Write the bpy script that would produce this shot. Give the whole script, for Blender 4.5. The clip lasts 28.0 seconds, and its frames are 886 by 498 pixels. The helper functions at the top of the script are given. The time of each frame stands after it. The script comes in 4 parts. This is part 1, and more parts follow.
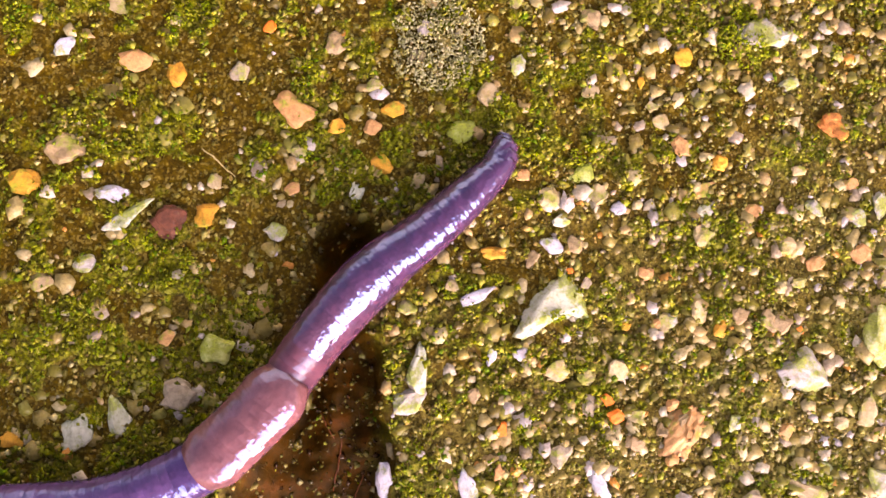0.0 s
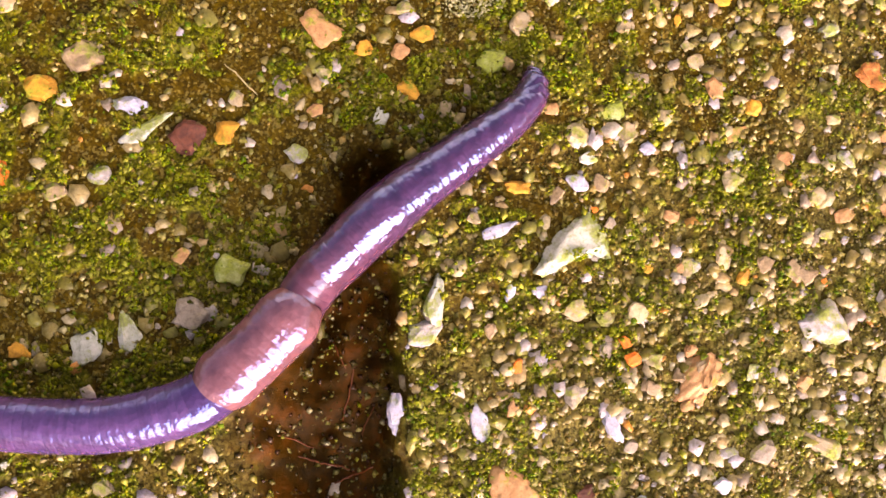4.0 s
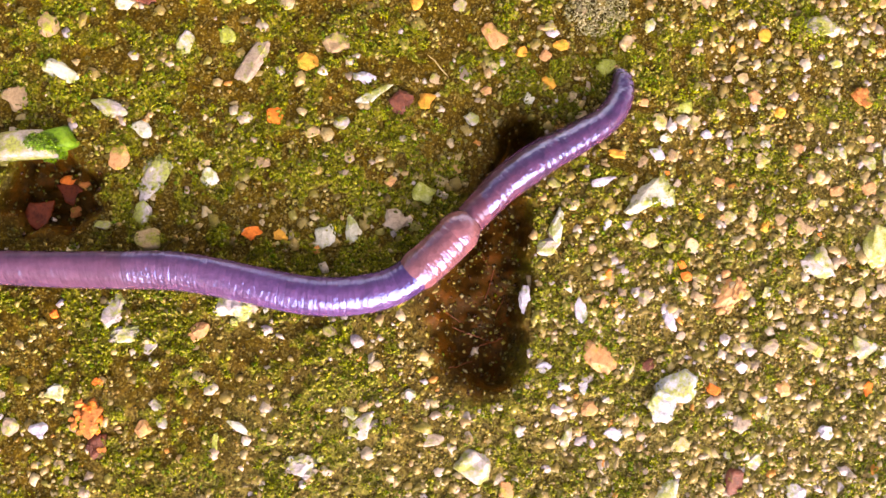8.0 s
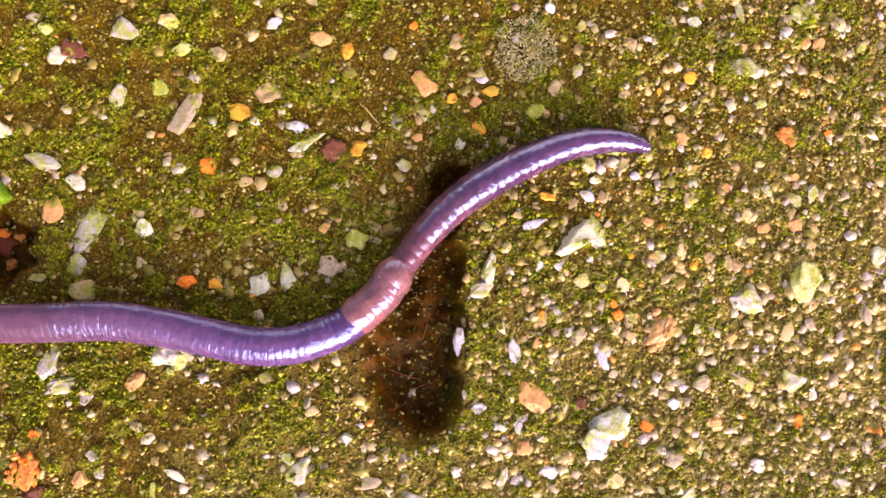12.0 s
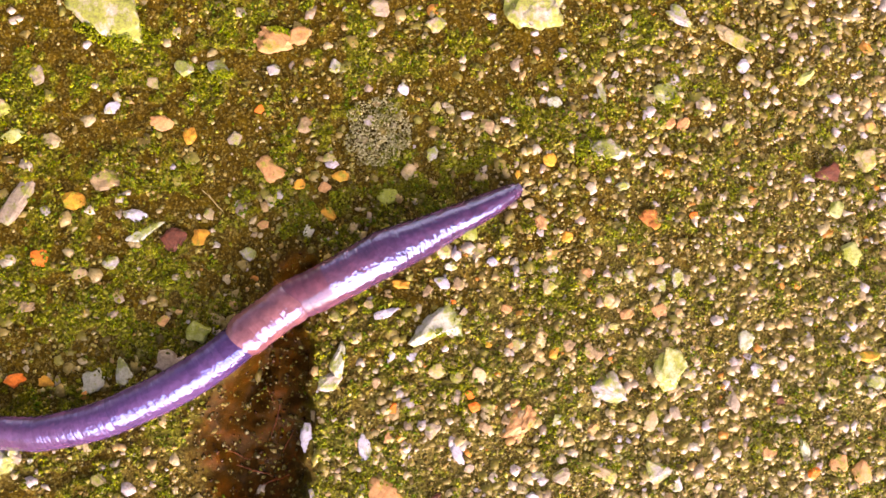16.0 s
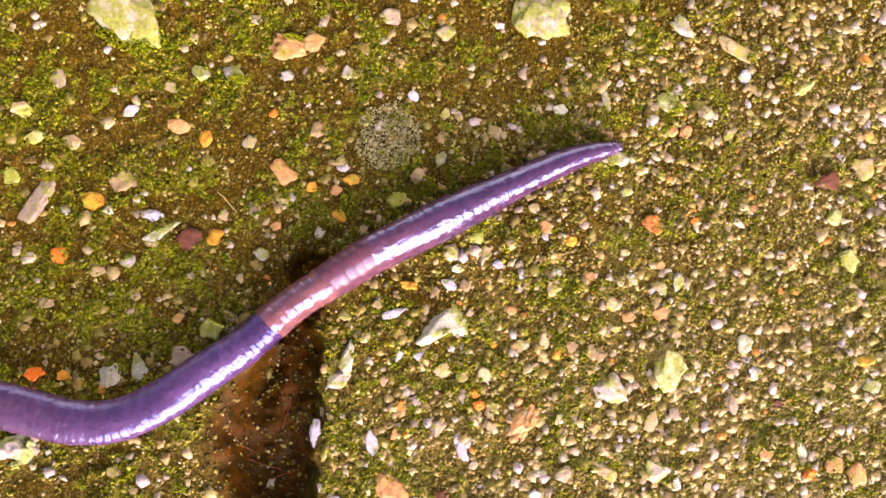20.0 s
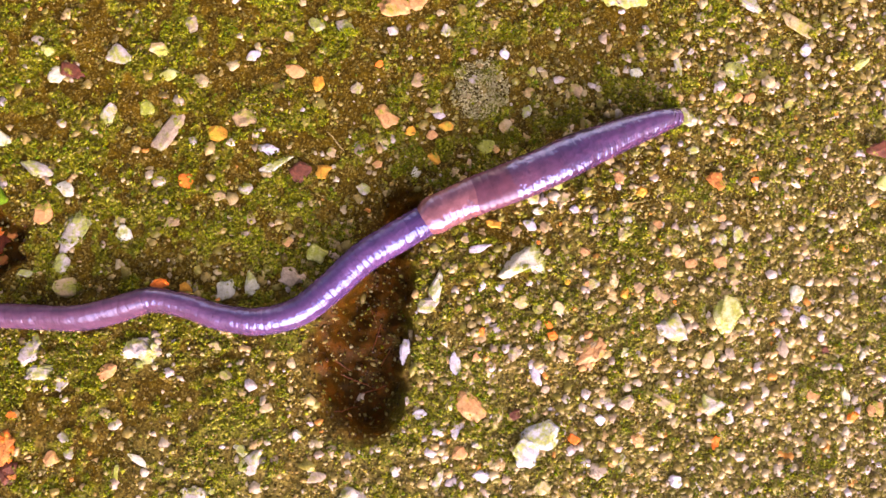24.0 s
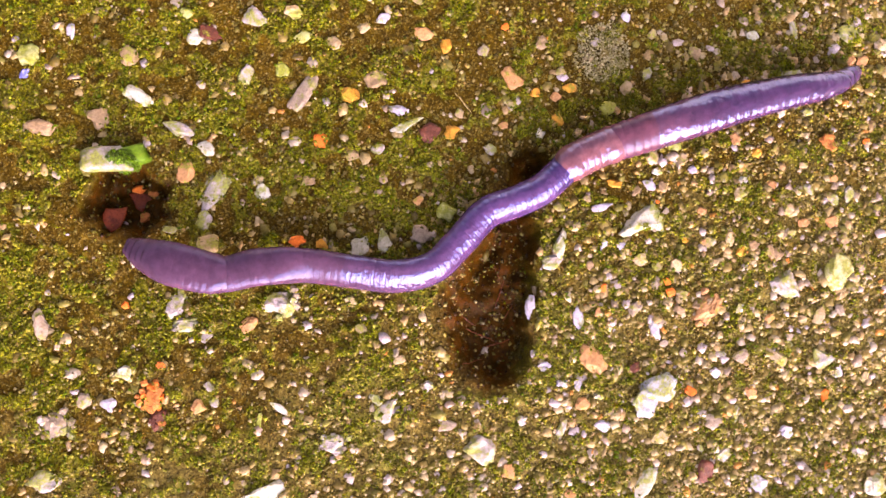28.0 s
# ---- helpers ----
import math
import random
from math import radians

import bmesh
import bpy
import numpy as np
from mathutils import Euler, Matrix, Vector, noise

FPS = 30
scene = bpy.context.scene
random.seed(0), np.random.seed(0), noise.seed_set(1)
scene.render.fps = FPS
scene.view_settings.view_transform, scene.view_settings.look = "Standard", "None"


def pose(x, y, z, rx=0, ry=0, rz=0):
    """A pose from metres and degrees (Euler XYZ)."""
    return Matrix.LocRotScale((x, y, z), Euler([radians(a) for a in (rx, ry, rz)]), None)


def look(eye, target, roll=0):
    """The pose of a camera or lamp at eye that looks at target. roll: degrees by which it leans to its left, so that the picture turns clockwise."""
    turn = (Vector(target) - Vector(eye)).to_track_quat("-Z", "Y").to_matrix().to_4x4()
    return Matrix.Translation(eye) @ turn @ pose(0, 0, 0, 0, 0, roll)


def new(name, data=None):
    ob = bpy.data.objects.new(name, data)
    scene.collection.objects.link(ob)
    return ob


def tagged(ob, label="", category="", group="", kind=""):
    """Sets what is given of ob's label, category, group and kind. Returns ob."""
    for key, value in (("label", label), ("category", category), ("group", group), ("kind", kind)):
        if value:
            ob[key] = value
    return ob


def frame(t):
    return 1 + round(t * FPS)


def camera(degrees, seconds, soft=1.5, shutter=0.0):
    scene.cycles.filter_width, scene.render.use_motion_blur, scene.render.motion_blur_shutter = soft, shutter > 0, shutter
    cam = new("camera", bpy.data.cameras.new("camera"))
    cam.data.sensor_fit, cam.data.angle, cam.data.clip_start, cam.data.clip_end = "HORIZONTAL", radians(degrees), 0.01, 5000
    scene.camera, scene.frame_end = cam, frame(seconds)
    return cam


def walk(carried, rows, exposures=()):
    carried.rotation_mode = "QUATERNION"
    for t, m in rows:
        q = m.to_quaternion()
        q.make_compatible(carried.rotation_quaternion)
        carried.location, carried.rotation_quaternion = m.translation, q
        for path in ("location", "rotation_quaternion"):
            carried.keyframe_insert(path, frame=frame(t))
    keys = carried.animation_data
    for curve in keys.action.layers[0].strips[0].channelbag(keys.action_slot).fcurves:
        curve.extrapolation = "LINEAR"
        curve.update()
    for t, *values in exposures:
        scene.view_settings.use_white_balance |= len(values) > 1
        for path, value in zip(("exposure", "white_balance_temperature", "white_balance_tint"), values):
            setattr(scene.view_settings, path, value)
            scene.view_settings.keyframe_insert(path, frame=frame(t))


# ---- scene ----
cam = camera(60.0, 28.0, 1.6)
MM = 0.001
# t, x, y, z in millimetres, then the turns
ROWS = [
    (0, 0.08, 0.05, 64.37, 3.47, -4.31, -0.10),
    (0.5, 1.40, 0.32, 64.34, 3.06, -4.56, 0.26),
    (1, 1.15, 1.40, 64.14, 3.51, -4.75, 0.62),
    (1.5, 1.25, 0.88, 64.64, 3.51, -4.91, 0.68),
    (2, 1.05, -0.59, 63.75, 2.94, -4.75, 1.16),
    (2.5, 1.27, 0.36, 63.86, 2.96, -4.67, 1.09),
    (4.5, -3.57, -5.50, 62.48, 0.32, -4.43, 3.49),
    (5, -5.99, -7.25, 62.90, -0.43, -4.08, 4.20),
    (5.5, -8.88, -8.34, 63.36, -0.31, -3.53, 4.99),
    (6, -9.74, -8.66, 64.74, -0.44, -3.42, 5.24),
    (6.5, -12.09, -11.62, 66.15, 0.15, -3.02, 6.16),
    (7, -12.42, -13.58, 68.63, 1.19, -3.44, 6.38),
    (7.5, -15.12, -14.00, 81.31, 0.93, -4.34, 7.19),
    (8, -17.80, -13.97, 91.09, 1.53, -4.83, 7.09),
    (8.5, -16.17, -15.03, 92.78, 1.78, -4.80, 6.90),
    (9, -19.14, -14.44, 95.75, 2.10, -4.77, 5.96),
    (9.5, -20.57, -16.10, 95.90, 1.98, -4.88, 6.51),
    (10, -21.53, -17.15, 95.13, 1.64, -4.92, 5.77),
    (10.5, -20.63, -17.15, 94.85, 1.80, -5.21, 5.78),
    (11, -18.09, -13.10, 95.62, 1.65, -5.24, 5.94),
    (11.5, -15.62, -10.09, 94.59, 2.10, -5.29, 5.81),
    (12, -11.97, -9.01, 93.32, 2.28, -5.71, 6.01),
    (12.5, -7.27, -6.85, 92.51, 2.70, -6.13, 5.34),
    (13, -3.62, -4.16, 93.18, 2.91, -6.36, 5.25),
    (13.5, -0.96, -2.81, 94.11, 3.60, -6.58, 4.95),
    (15.5, 3.41, 2.40, 92.20, 2.95, -6.62, 5.80),
    (16, 3.55, 1.97, 92.27, 3.29, -6.76, 5.72),
    (16.5, 2.71, -0.51, 91.60, 3.33, -6.86, 5.93),
    (17, 1.82, -0.86, 91.47, 3.07, -6.74, 6.01),
    (17.5, 1.24, 1.85, 91.07, 2.20, -6.75, 6.21),
    (18, 3.67, 2.75, 90.12, 3.31, -6.22, 6.17),
    (18.5, 4.88, 4.41, 91.06, 3.01, -6.37, 6.62),
    (19, 4.53, 2.37, 91.64, 3.36, -6.38, 6.56),
    (19.5, 3.97, 0.74, 92.25, 3.88, -6.23, 6.30),
    (20, 2.79, 1.83, 94.78, 3.34, -6.54, 6.40),
    (20.5, 1.70, -0.23, 96.63, 3.91, -6.24, 7.07),
    (21, 0.71, -2.55, 98.75, 3.14, -5.96, 7.61),
    (21.5, 0.40, -4.22, 98.51, 3.27, -5.57, 7.78),
    (23.5, -3.68, -8.80, 101.27, 4.09, -5.36, 8.91),
    (24, -5.78, -9.23, 103.17, 3.78, -5.49, 9.03),
    (24.5, -8.86, -9.56, 104.17, 3.78, -5.52, 9.07),
    (25, -11.66, -10.32, 103.58, 2.95, -5.45, 9.25),
    (25.5, -12.78, -10.23, 102.94, 3.51, -5.44, 9.70),
    (26, -13.18, -10.84, 102.73, 2.54, -5.40, 9.68),
    (26.5, -14.39, -12.26, 101.83, 2.23, -5.47, 9.71),
    (27, -16.61, -12.38, 102.94, 1.30, -5.48, 9.51),
    (27.5, -22.81, -14.38, 103.63, 1.53, -5.76, 9.51),
    (28, -22.22, -13.46, 105.07, 1.41, -5.19, 9.17),
]
walk(cam, [(t, pose(x * MM, y * MM, z * MM, rx, ry, rz)) for t, x, y, z, rx, ry, rz in ROWS],
     exposures=[(0, 2.10, 10700, 42), (7.4, 2.10, 10700, 42), (8, 2.26, 10700, 40), (8.6, 2.10, 10700, 41), (20, 2.10, 10600, 43), (28, 2.14, 9700, 53)])

# ---------------------------------------------------------------- light
SUN_AZ, SUN_EL = 152.0, 14.0     # degrees clockwise from +y, and above the horizon
world = bpy.data.worlds.new("sky")
scene.world = world
world.use_nodes = True
wn = world.node_tree.nodes
sky = wn.new("ShaderNodeTexSky")
sky.sky_type, sky.sun_disc = 'NISHITA', False
sky.sun_elevation, sky.sun_rotation = radians(SUN_EL), radians(SUN_AZ)
sky.air_density, sky.dust_density, sky.ozone_density = 1.0, 4.0, 0.6
wn["Background"].inputs[1].default_value = 0.10
world.node_tree.links.new(sky.outputs[0], wn["Background"].inputs[0])
sun = new("sun", bpy.data.lights.new("sun", 'SUN'))
sun.data.energy, sun.data.angle, sun.data.color = 4.7, radians(64), (0.485, 0.66, 0.97)
az, el = radians(SUN_AZ), radians(SUN_EL)
sun.matrix_world = look((math.sin(az) * math.cos(el) * 2, math.cos(az) * math.cos(el) * 2, math.sin(el) * 2), (0, 0, 0))


# ---------------------------------------------------------------- materials
def material(name, rough=0.6, spec=0.5):
    m = bpy.data.materials.new(name)
    m.use_nodes = True
    p = m.node_tree.nodes["Principled BSDF"]
    p.inputs["Roughness"].default_value = rough
    p.inputs["Specular IOR Level"].default_value = spec
    return m, m.node_tree.nodes, m.node_tree.links, p


def noise_node(n, l, scale, detail=4.0, rough=0.6, vector=None, kind="Object"):
    tex = n.new("ShaderNodeTexNoise")
    tex.inputs["Scale"].default_value, tex.inputs["Detail"].default_value, tex.inputs["Roughness"].default_value = scale, detail, rough
    if vector is None:
        vector = n.new("ShaderNodeTexCoord").outputs[kind]
    l.new(vector, tex.inputs["Vector"])
    return tex.outputs["Fac"]


def ramp(n, l, fac, *stops, mode='LINEAR'):
    r = n.new("ShaderNodeValToRGB")
    r.color_ramp.interpolation = mode
    e = r.color_ramp.elements
    while len(e) < len(stops):
        e.new(0.5)
    for el_, (at, col) in zip(e, stops):
        el_.position = at
        el_.color = (*col, 1)
    l.new(fac, r.inputs[0])
    return r.outputs[0]


def mix(n, l, fac, a, b, blend='MIX'):
    m = n.new("ShaderNodeMix")
    m.data_type, m.blend_type = 'RGBA', blend
    for sock, v in ((m.inputs[0], fac), (m.inputs[6], a), (m.inputs[7], b)):
        if isinstance(v, (int, float)):
            sock.default_value = v
        elif isinstance(v, tuple):
            sock.default_value = (*v, 1)
        else:
            l.new(v, sock)
    return m.outputs[2]


def bump(n, l, p, height, strength, dist):
    b = n.new("ShaderNodeBump")
    b.inputs["Strength"].default_value, b.inputs["Distance"].default_value = strength, dist
    l.new(height, b.inputs["Height"])
    l.new(b.outputs[0], p.inputs["Normal"])


def stone_material(name, light, dark, moss=0.0, rough=0.5):
    """Pebble: two tones in blotches, fine pits, and a film of algae over part of it."""
    m, n, l, p = material(name, rough, 0.3)
    info = n.new("ShaderNodeObjectInfo")
    pos = n.new("ShaderNodeTexCoord").outputs["Object"]
    shift = n.new("ShaderNodeVectorMath")
    l.new(pos, shift.inputs[0])
    l.new(info.outputs["Location"], shift.inputs[1])
    at = shift.outputs[0]
    blot = noise_node(n, l, 1100, 6, 0.7, at)
    col = ramp(n, l, blot, (0.34, dark), (0.56, light))
    grain = noise_node(n, l, 3600, 4, 0.75, at)
    col = mix(n, l, ramp(n, l, grain, (0.5, (0, 0, 0)), (0.68, (0.6, 0.6, 0.6))), col, tuple(c * 0.55 for c in dark))
    film = noise_node(n, l, 520, 8, 0.72, at)
    lo = 0.63 - 0.36 * moss
    col = mix(n, l, ramp(n, l, film, (lo, (0, 0, 0)), (lo + 0.10, (0.85, 0.85, 0.85))), col, ramp(n, l, grain, (0.36, (0.10, 0.11, 0.006)), (0.6, (0.27, 0.36, 0.03))))
    l.new(col, p.inputs["Base Color"])
    bump(n, l, p, noise_node(n, l, 2600, 6, 0.75, at), 0.7, 0.0002)
    return m


WHITE = stone_material("white quartz", (0.38, 0.37, 0.39), (0.26, 0.24, 0.21), 0.50, 0.35)
CREAM = stone_material("cream stone", (0.42, 0.335, 0.21), (0.28, 0.21, 0.10), 0.42)
PEACH = stone_material("peach feldspar", (0.54, 0.29, 0.13), (0.35, 0.17, 0.065), 0.24)
ORANGE = stone_material("orange brick grit", (0.90, 0.22, 0.03), (0.66, 0.14, 0.02), 0.02)
AMBER = stone_material("amber stone", (0.66, 0.32, 0.04), (0.36, 0.15, 0.018), 0.32)
MOSSY = stone_material("algae-filmed quartz", (0.50, 0.53, 0.47), (0.32, 0.36, 0.26), 0.42)
LILAC = stone_material("lilac quartzite", (0.44, 0.46, 0.57), (0.31, 0.31, 0.37), 0.30, 0.35)
GLASSY = stone_material("bluish chalcedony", (0.33, 0.38, 0.46), (0.26, 0.31, 0.30), 0.46, 0.25)
RUST = stone_material("dark rusty stone", (0.14, 0.04, 0.022), (0.06, 0.016, 0.010), 0.1)
GREY = stone_material("grey stone", (0.34, 0.29, 0.23), (0.20, 0.16, 0.11), 0.3)
GREEN = stone_material("green-stained stone", (0.42, 0.48, 0.20), (0.22, 0.27, 0.07), 0.55)
TAN = stone_material("tan stone", (0.33, 0.24, 0.14), (0.19, 0.13, 0.065), 0.25)
MOSSED = stone_material("moss-covered stone", (0.10, 0.26, 0.01), (0.03, 0.11, 0.004), 0.1)
CLUMP = stone_material("crumbling rusty brick", (0.56, 0.19, 0.05), (0.26, 0.09, 0.02), 0.3, 0.7)
WET_RED = stone_material("wet dark red stone", (0.20, 0.036, 0.012), (0.085, 0.014, 0.006), 0.0, 0.2)
BLUE = stone_material("blue glazed crumb", (0.20, 0.26, 0.62), (0.08, 0.10, 0.36), 0.05, 0.2)
PALE = stone_material("pale grey lichened stone", (0.44, 0.41, 0.36), (0.27, 0.25, 0.18), 0.62, 0.6)
LICHENED = stone_material("pale lichened stone", (0.54, 0.56, 0.34), (0.36, 0.38, 0.18), 0.5)


def ground_material():
    m, n, l, p = material("mossy concrete", 0.55, 0.08)
    at = n.new("ShaderNodeTexCoord").outputs["Object"]
    big = noise_node(n, l, 70, 5, 0.6, at)
    mid = noise_node(n, l, 600, 6, 0.7, at)
    fine = noise_node(n, l, 2600, 5, 0.75, at)
    col = ramp(n, l, mid, (0.3, (0.030, 0.017, 0.0005)), (0.5, (0.052, 0.031, 0.0008)), (0.72, (0.090, 0.058, 0.0015)))
    green = ramp(n, l, fine, (0.32, (0.036, 0.038, 0.001)), (0.5, (0.075, 0.083, 0.003)), (0.68, (0.12, 0.13, 0.006)))
    grown = n.new("ShaderNodeAttribute")
    grown.attribute_name = "moss"
    cover = n.new("ShaderNodeMath")
    cover.operation = 'MULTIPLY_ADD'
    l.new(mid, cover.inputs[0])
    cover.inputs[1].default_value = 1.4
    sub = n.new("ShaderNodeMath")
    sub.operation = 'SUBTRACT'
    l.new(grown.outputs["Fac"], sub.inputs[0])
    sub.inputs[1].default_value = 0.75
    l.new(sub.outputs[0], cover.inputs[2])
    col = mix(n, l, ramp(n, l, cover.outputs[0], (0.2, (0, 0, 0)), (0.75, (0.9, 0.9, 0.9))), col, green)
    col = mix(n, l, 1.0, col, ramp(n, l, fine, (0.36, (0.35, 0.33, 0.3)), (0.5, (0.95, 0.95, 0.95)), (0.64, (1.7, 1.7, 1.6))), 'MULTIPLY')
    # bare cement where the film is worn
    bare = n.new("ShaderNodeAttribute")
    bare.attribute_name = "bare"
    worn = n.new("ShaderNodeMath")
    worn.operation = 'MULTIPLY'
    l.new(bare.outputs["Fac"], worn.inputs[0])
    l.new(ramp(n, l, fine, (0.4, (0, 0, 0)), (0.62, (1, 1, 1))), worn.inputs[1])
    col = mix(n, l, worn.outputs[0], col, (0.29, 0.28, 0.085))
    # fine grit in the cement
    cell = n.new("ShaderNodeTexVoronoi")
    cell.inputs["Scale"].default_value = 5200
    l.new(at, cell.inputs["Vector"])
    grit = ramp(n, l, cell.outputs["Color"], (0.62, (0, 0, 0)), (0.80, (0.22, 0.22, 0.22)))
    col = mix(n, l, grit, col, (0.44, 0.36, 0.10))
    # reddish mud in slot and pit, darkened to carry the hollows' shade
    shaded_mud = n.new("ShaderNodeAttribute")
    shaded_mud.attribute_name = "shaded_mud"
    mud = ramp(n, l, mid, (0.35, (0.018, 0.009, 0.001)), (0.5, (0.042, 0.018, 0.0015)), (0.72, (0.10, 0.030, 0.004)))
    col = mix(n, l, shaded_mud.outputs["Fac"], col, mud)
    l.new(col, p.inputs["Base Color"])
    rough = ramp(n, l, fine, (0.3, (0.35,) * 3), (0.7, (0.75,) * 3))
    l.new(mix(n, l, shaded_mud.outputs["Fac"], rough, (0.3, 0.3, 0.3)), p.inputs["Roughness"])
    l.new(mix(n, l, shaded_mud.outputs["Fac"], (0.08, 0.08, 0.08), (0.05, 0.05, 0.05)), p.inputs["Specular IOR Level"])
    bump(n, l, p, fine, 0.6, 0.0002)
    return m


def island_material(name, stops, rough, spec=0.5, mode='CONSTANT', grain=3500, film=0.0):
    m, n, l, p = material(name, rough, spec)
    g = n.new("ShaderNodeNewGeometry")
    col = ramp(n, l, g.outputs["Random Per Island"], *stops, mode=mode)
    at = n.new("ShaderNodeTexCoord").outputs["Object"]
    f = noise_node(n, l, grain, 4, 0.7, at)
    col = mix(n, l, 1.0, col, ramp(n, l, f, (0.3, (0.55, 0.5, 0.42)), (0.6, (1, 1, 1))), 'MULTIPLY')
    dirt = noise_node(n, l, 500, 5, 0.7, at)
    col = mix(n, l, ramp(n, l, dirt, (0.40, (0, 0, 0)), (0.66, (film,) * 3)), col, (0.13, 0.11, 0.012))
    l.new(col, p.inputs["Base Color"])
    l.new(ramp(n, l, dirt, (0.4, (rough * 0.35,) * 3), (0.6, (rough,) * 3)), p.inputs["Roughness"])
    bump(n, l, p, f, 0.4, 0.0001)
    return m


CONCRETE = ground_material()
SAND = island_material("sand grains", [(0.0, (0.10, 0.075, 0.02)), (0.13, (0.24, 0.19, 0.06)), (0.27, (0.13, 0.12, 0.02)), (0.38, (0.36, 0.29, 0.14)),
                                       (0.50, (0.43, 0.37, 0.23)), (0.61, (0.20, 0.20, 0.045)), (0.71, (0.40, 0.28, 0.14)), (0.79, (0.46, 0.42, 0.36)),
                                       (0.88, (0.31, 0.25, 0.21)), (0.93, (0.54, 0.22, 0.05)), (0.95, (0.46, 0.43, 0.48))], 0.5, 0.3, film=0.5)
# muddy grit, its colours darkened to stand in for shade in the hollows
SLOT_GRIT = island_material("shade-darkened muddy grit", [(0.0, (0.06, 0.045, 0.01)), (0.3, (0.12, 0.10, 0.02)), (0.55, (0.05, 0.02, 0.006)), (0.8, (0.16, 0.15, 0.04)), (0.96, (0.34, 0.32, 0.16))], 0.3, 0.4)
CRUMB = island_material("algae-coated crumbs", [(0.0, (0.10, 0.085, 0.012)), (0.25, (0.20, 0.18, 0.03)), (0.4, (0.06, 0.045, 0.004)), (0.54, (0.23, 0.26, 0.018)), (0.68, (0.37, 0.33, 0.10)),
                                                (0.79, (0.12, 0.075, 0.01)), (0.88, (0.47, 0.42, 0.21)), (0.95, (0.36, 0.25, 0.08))], 0.5, 0.35, film=0.4)
MOSS = island_material("moss", [(0.0, (0.055, 0.068, 0.001)), (0.25, (0.105, 0.125, 0.003)), (0.5, (0.165, 0.195, 0.006)), (0.8, (0.27, 0.28, 0.045)), (0.9, (0.07, 0.15, 0.003))], 0.6, 0.15, 'LINEAR')
TUFT = island_material("lime moss", [(0.0, (0.07, 0.11, 0.002)), (0.3, (0.15, 0.225, 0.004)), (0.6, (0.235, 0.32, 0.008)), (0.85, (0.33, 0.38, 0.03))], 0.6, 0.15, 'LINEAR')
BRIGHT_MOSS = island_material("bright moss", [(0.0, (0.06, 0.18, 0.004)), (0.5, (0.13, 0.33, 0.008)), (0.8, (0.03, 0.09, 0.003))], 0.5, 0.4)
LICHEN = island_material("grey lichen", [(0.0, (0.33, 0.33, 0.16)), (0.4, (0.44, 0.43, 0.26)), (0.8, (0.25, 0.25, 0.09))], 0.7, 0.3)
STRAW = island_material("dry straw", [(0.0, (0.42, 0.34, 0.16)), (0.5, (0.5, 0.42, 0.22))], 0.5, 0.3)
FIBRE = island_material("rotten root fibre", [(0.0, (0.10, 0.03, 0.008)), (0.5, (0.17, 0.045, 0.012))], 0.6, 0.3)


def skin_material(name, dorsal, deep, blue, wet=0.07, wrinkle=0.6, fade=None):
    """Wet worm skin: blotched pigment with fine wrinkles under a clear, uneven film of slime."""
    m, n, l, p = material(name, wet, 0.5)
    p.inputs["IOR"].default_value = 2.1 if wet < 0.065 else 1.85 if wet < 0.2 else 1.42
    skin = n.new("ShaderNodeAttribute")
    skin.attribute_name = "skin"
    at = skin.outputs["Vector"]
    b = noise_node(n, l, 700, 4, 0.6, at)
    col = ramp(n, l, b, (0.35, deep), (0.65, dorsal))
    if fade:
        # the pigment changes along the body, between two segments
        first, last, dorsal2, deep2 = fade
        way = n.new("ShaderNodeSeparateXYZ")
        l.new(at, way.inputs[0])
        part_way = n.new("ShaderNodeMapRange")
        part_way.inputs["From Min"].default_value, part_way.inputs["From Max"].default_value = -0.95 * first * MM, -0.95 * last * MM
        l.new(way.outputs[0], part_way.inputs["Value"])
        col = mix(n, l, part_way.outputs[0], col, ramp(n, l, b, (0.35, deep2), (0.65, dorsal2)))
    l.new(col, p.inputs["Base Color"])
    p.inputs["Subsurface Weight"].default_value = 0.15
    p.inputs["Subsurface Radius"].default_value = (1.0, 0.45, 0.4)
    p.inputs["Subsurface Scale"].default_value = 0.0006
    p.inputs["Specular Tint"].default_value = (*blue, 1)
    cut = n.new("ShaderNodeTexWave")
    cut.bands_direction = 'X'
    cut.inputs["Scale"].default_value, cut.inputs["Distortion"].default_value, cut.inputs["Detail"].default_value = 700, 6.0, 3.0
    l.new(at, cut.inputs["Vector"])
    lumps = n.new("ShaderNodeMath")
    lumps.operation = 'MULTIPLY_ADD'
    l.new(noise_node(n, l, 1300, 2, 0.5, at), lumps.inputs[0])
    lumps.inputs[1].default_value = 4.0
    weak = n.new("ShaderNodeMath")
    weak.operation = 'MULTIPLY'
    weak.inputs[1].default_value = 0.3
    l.new(cut.outputs["Fac"], weak.inputs[0])
    l.new(weak.outputs[0], lumps.inputs[2])
    bump(n, l, p, lumps.outputs[0], wrinkle, 0.00007)
    return m


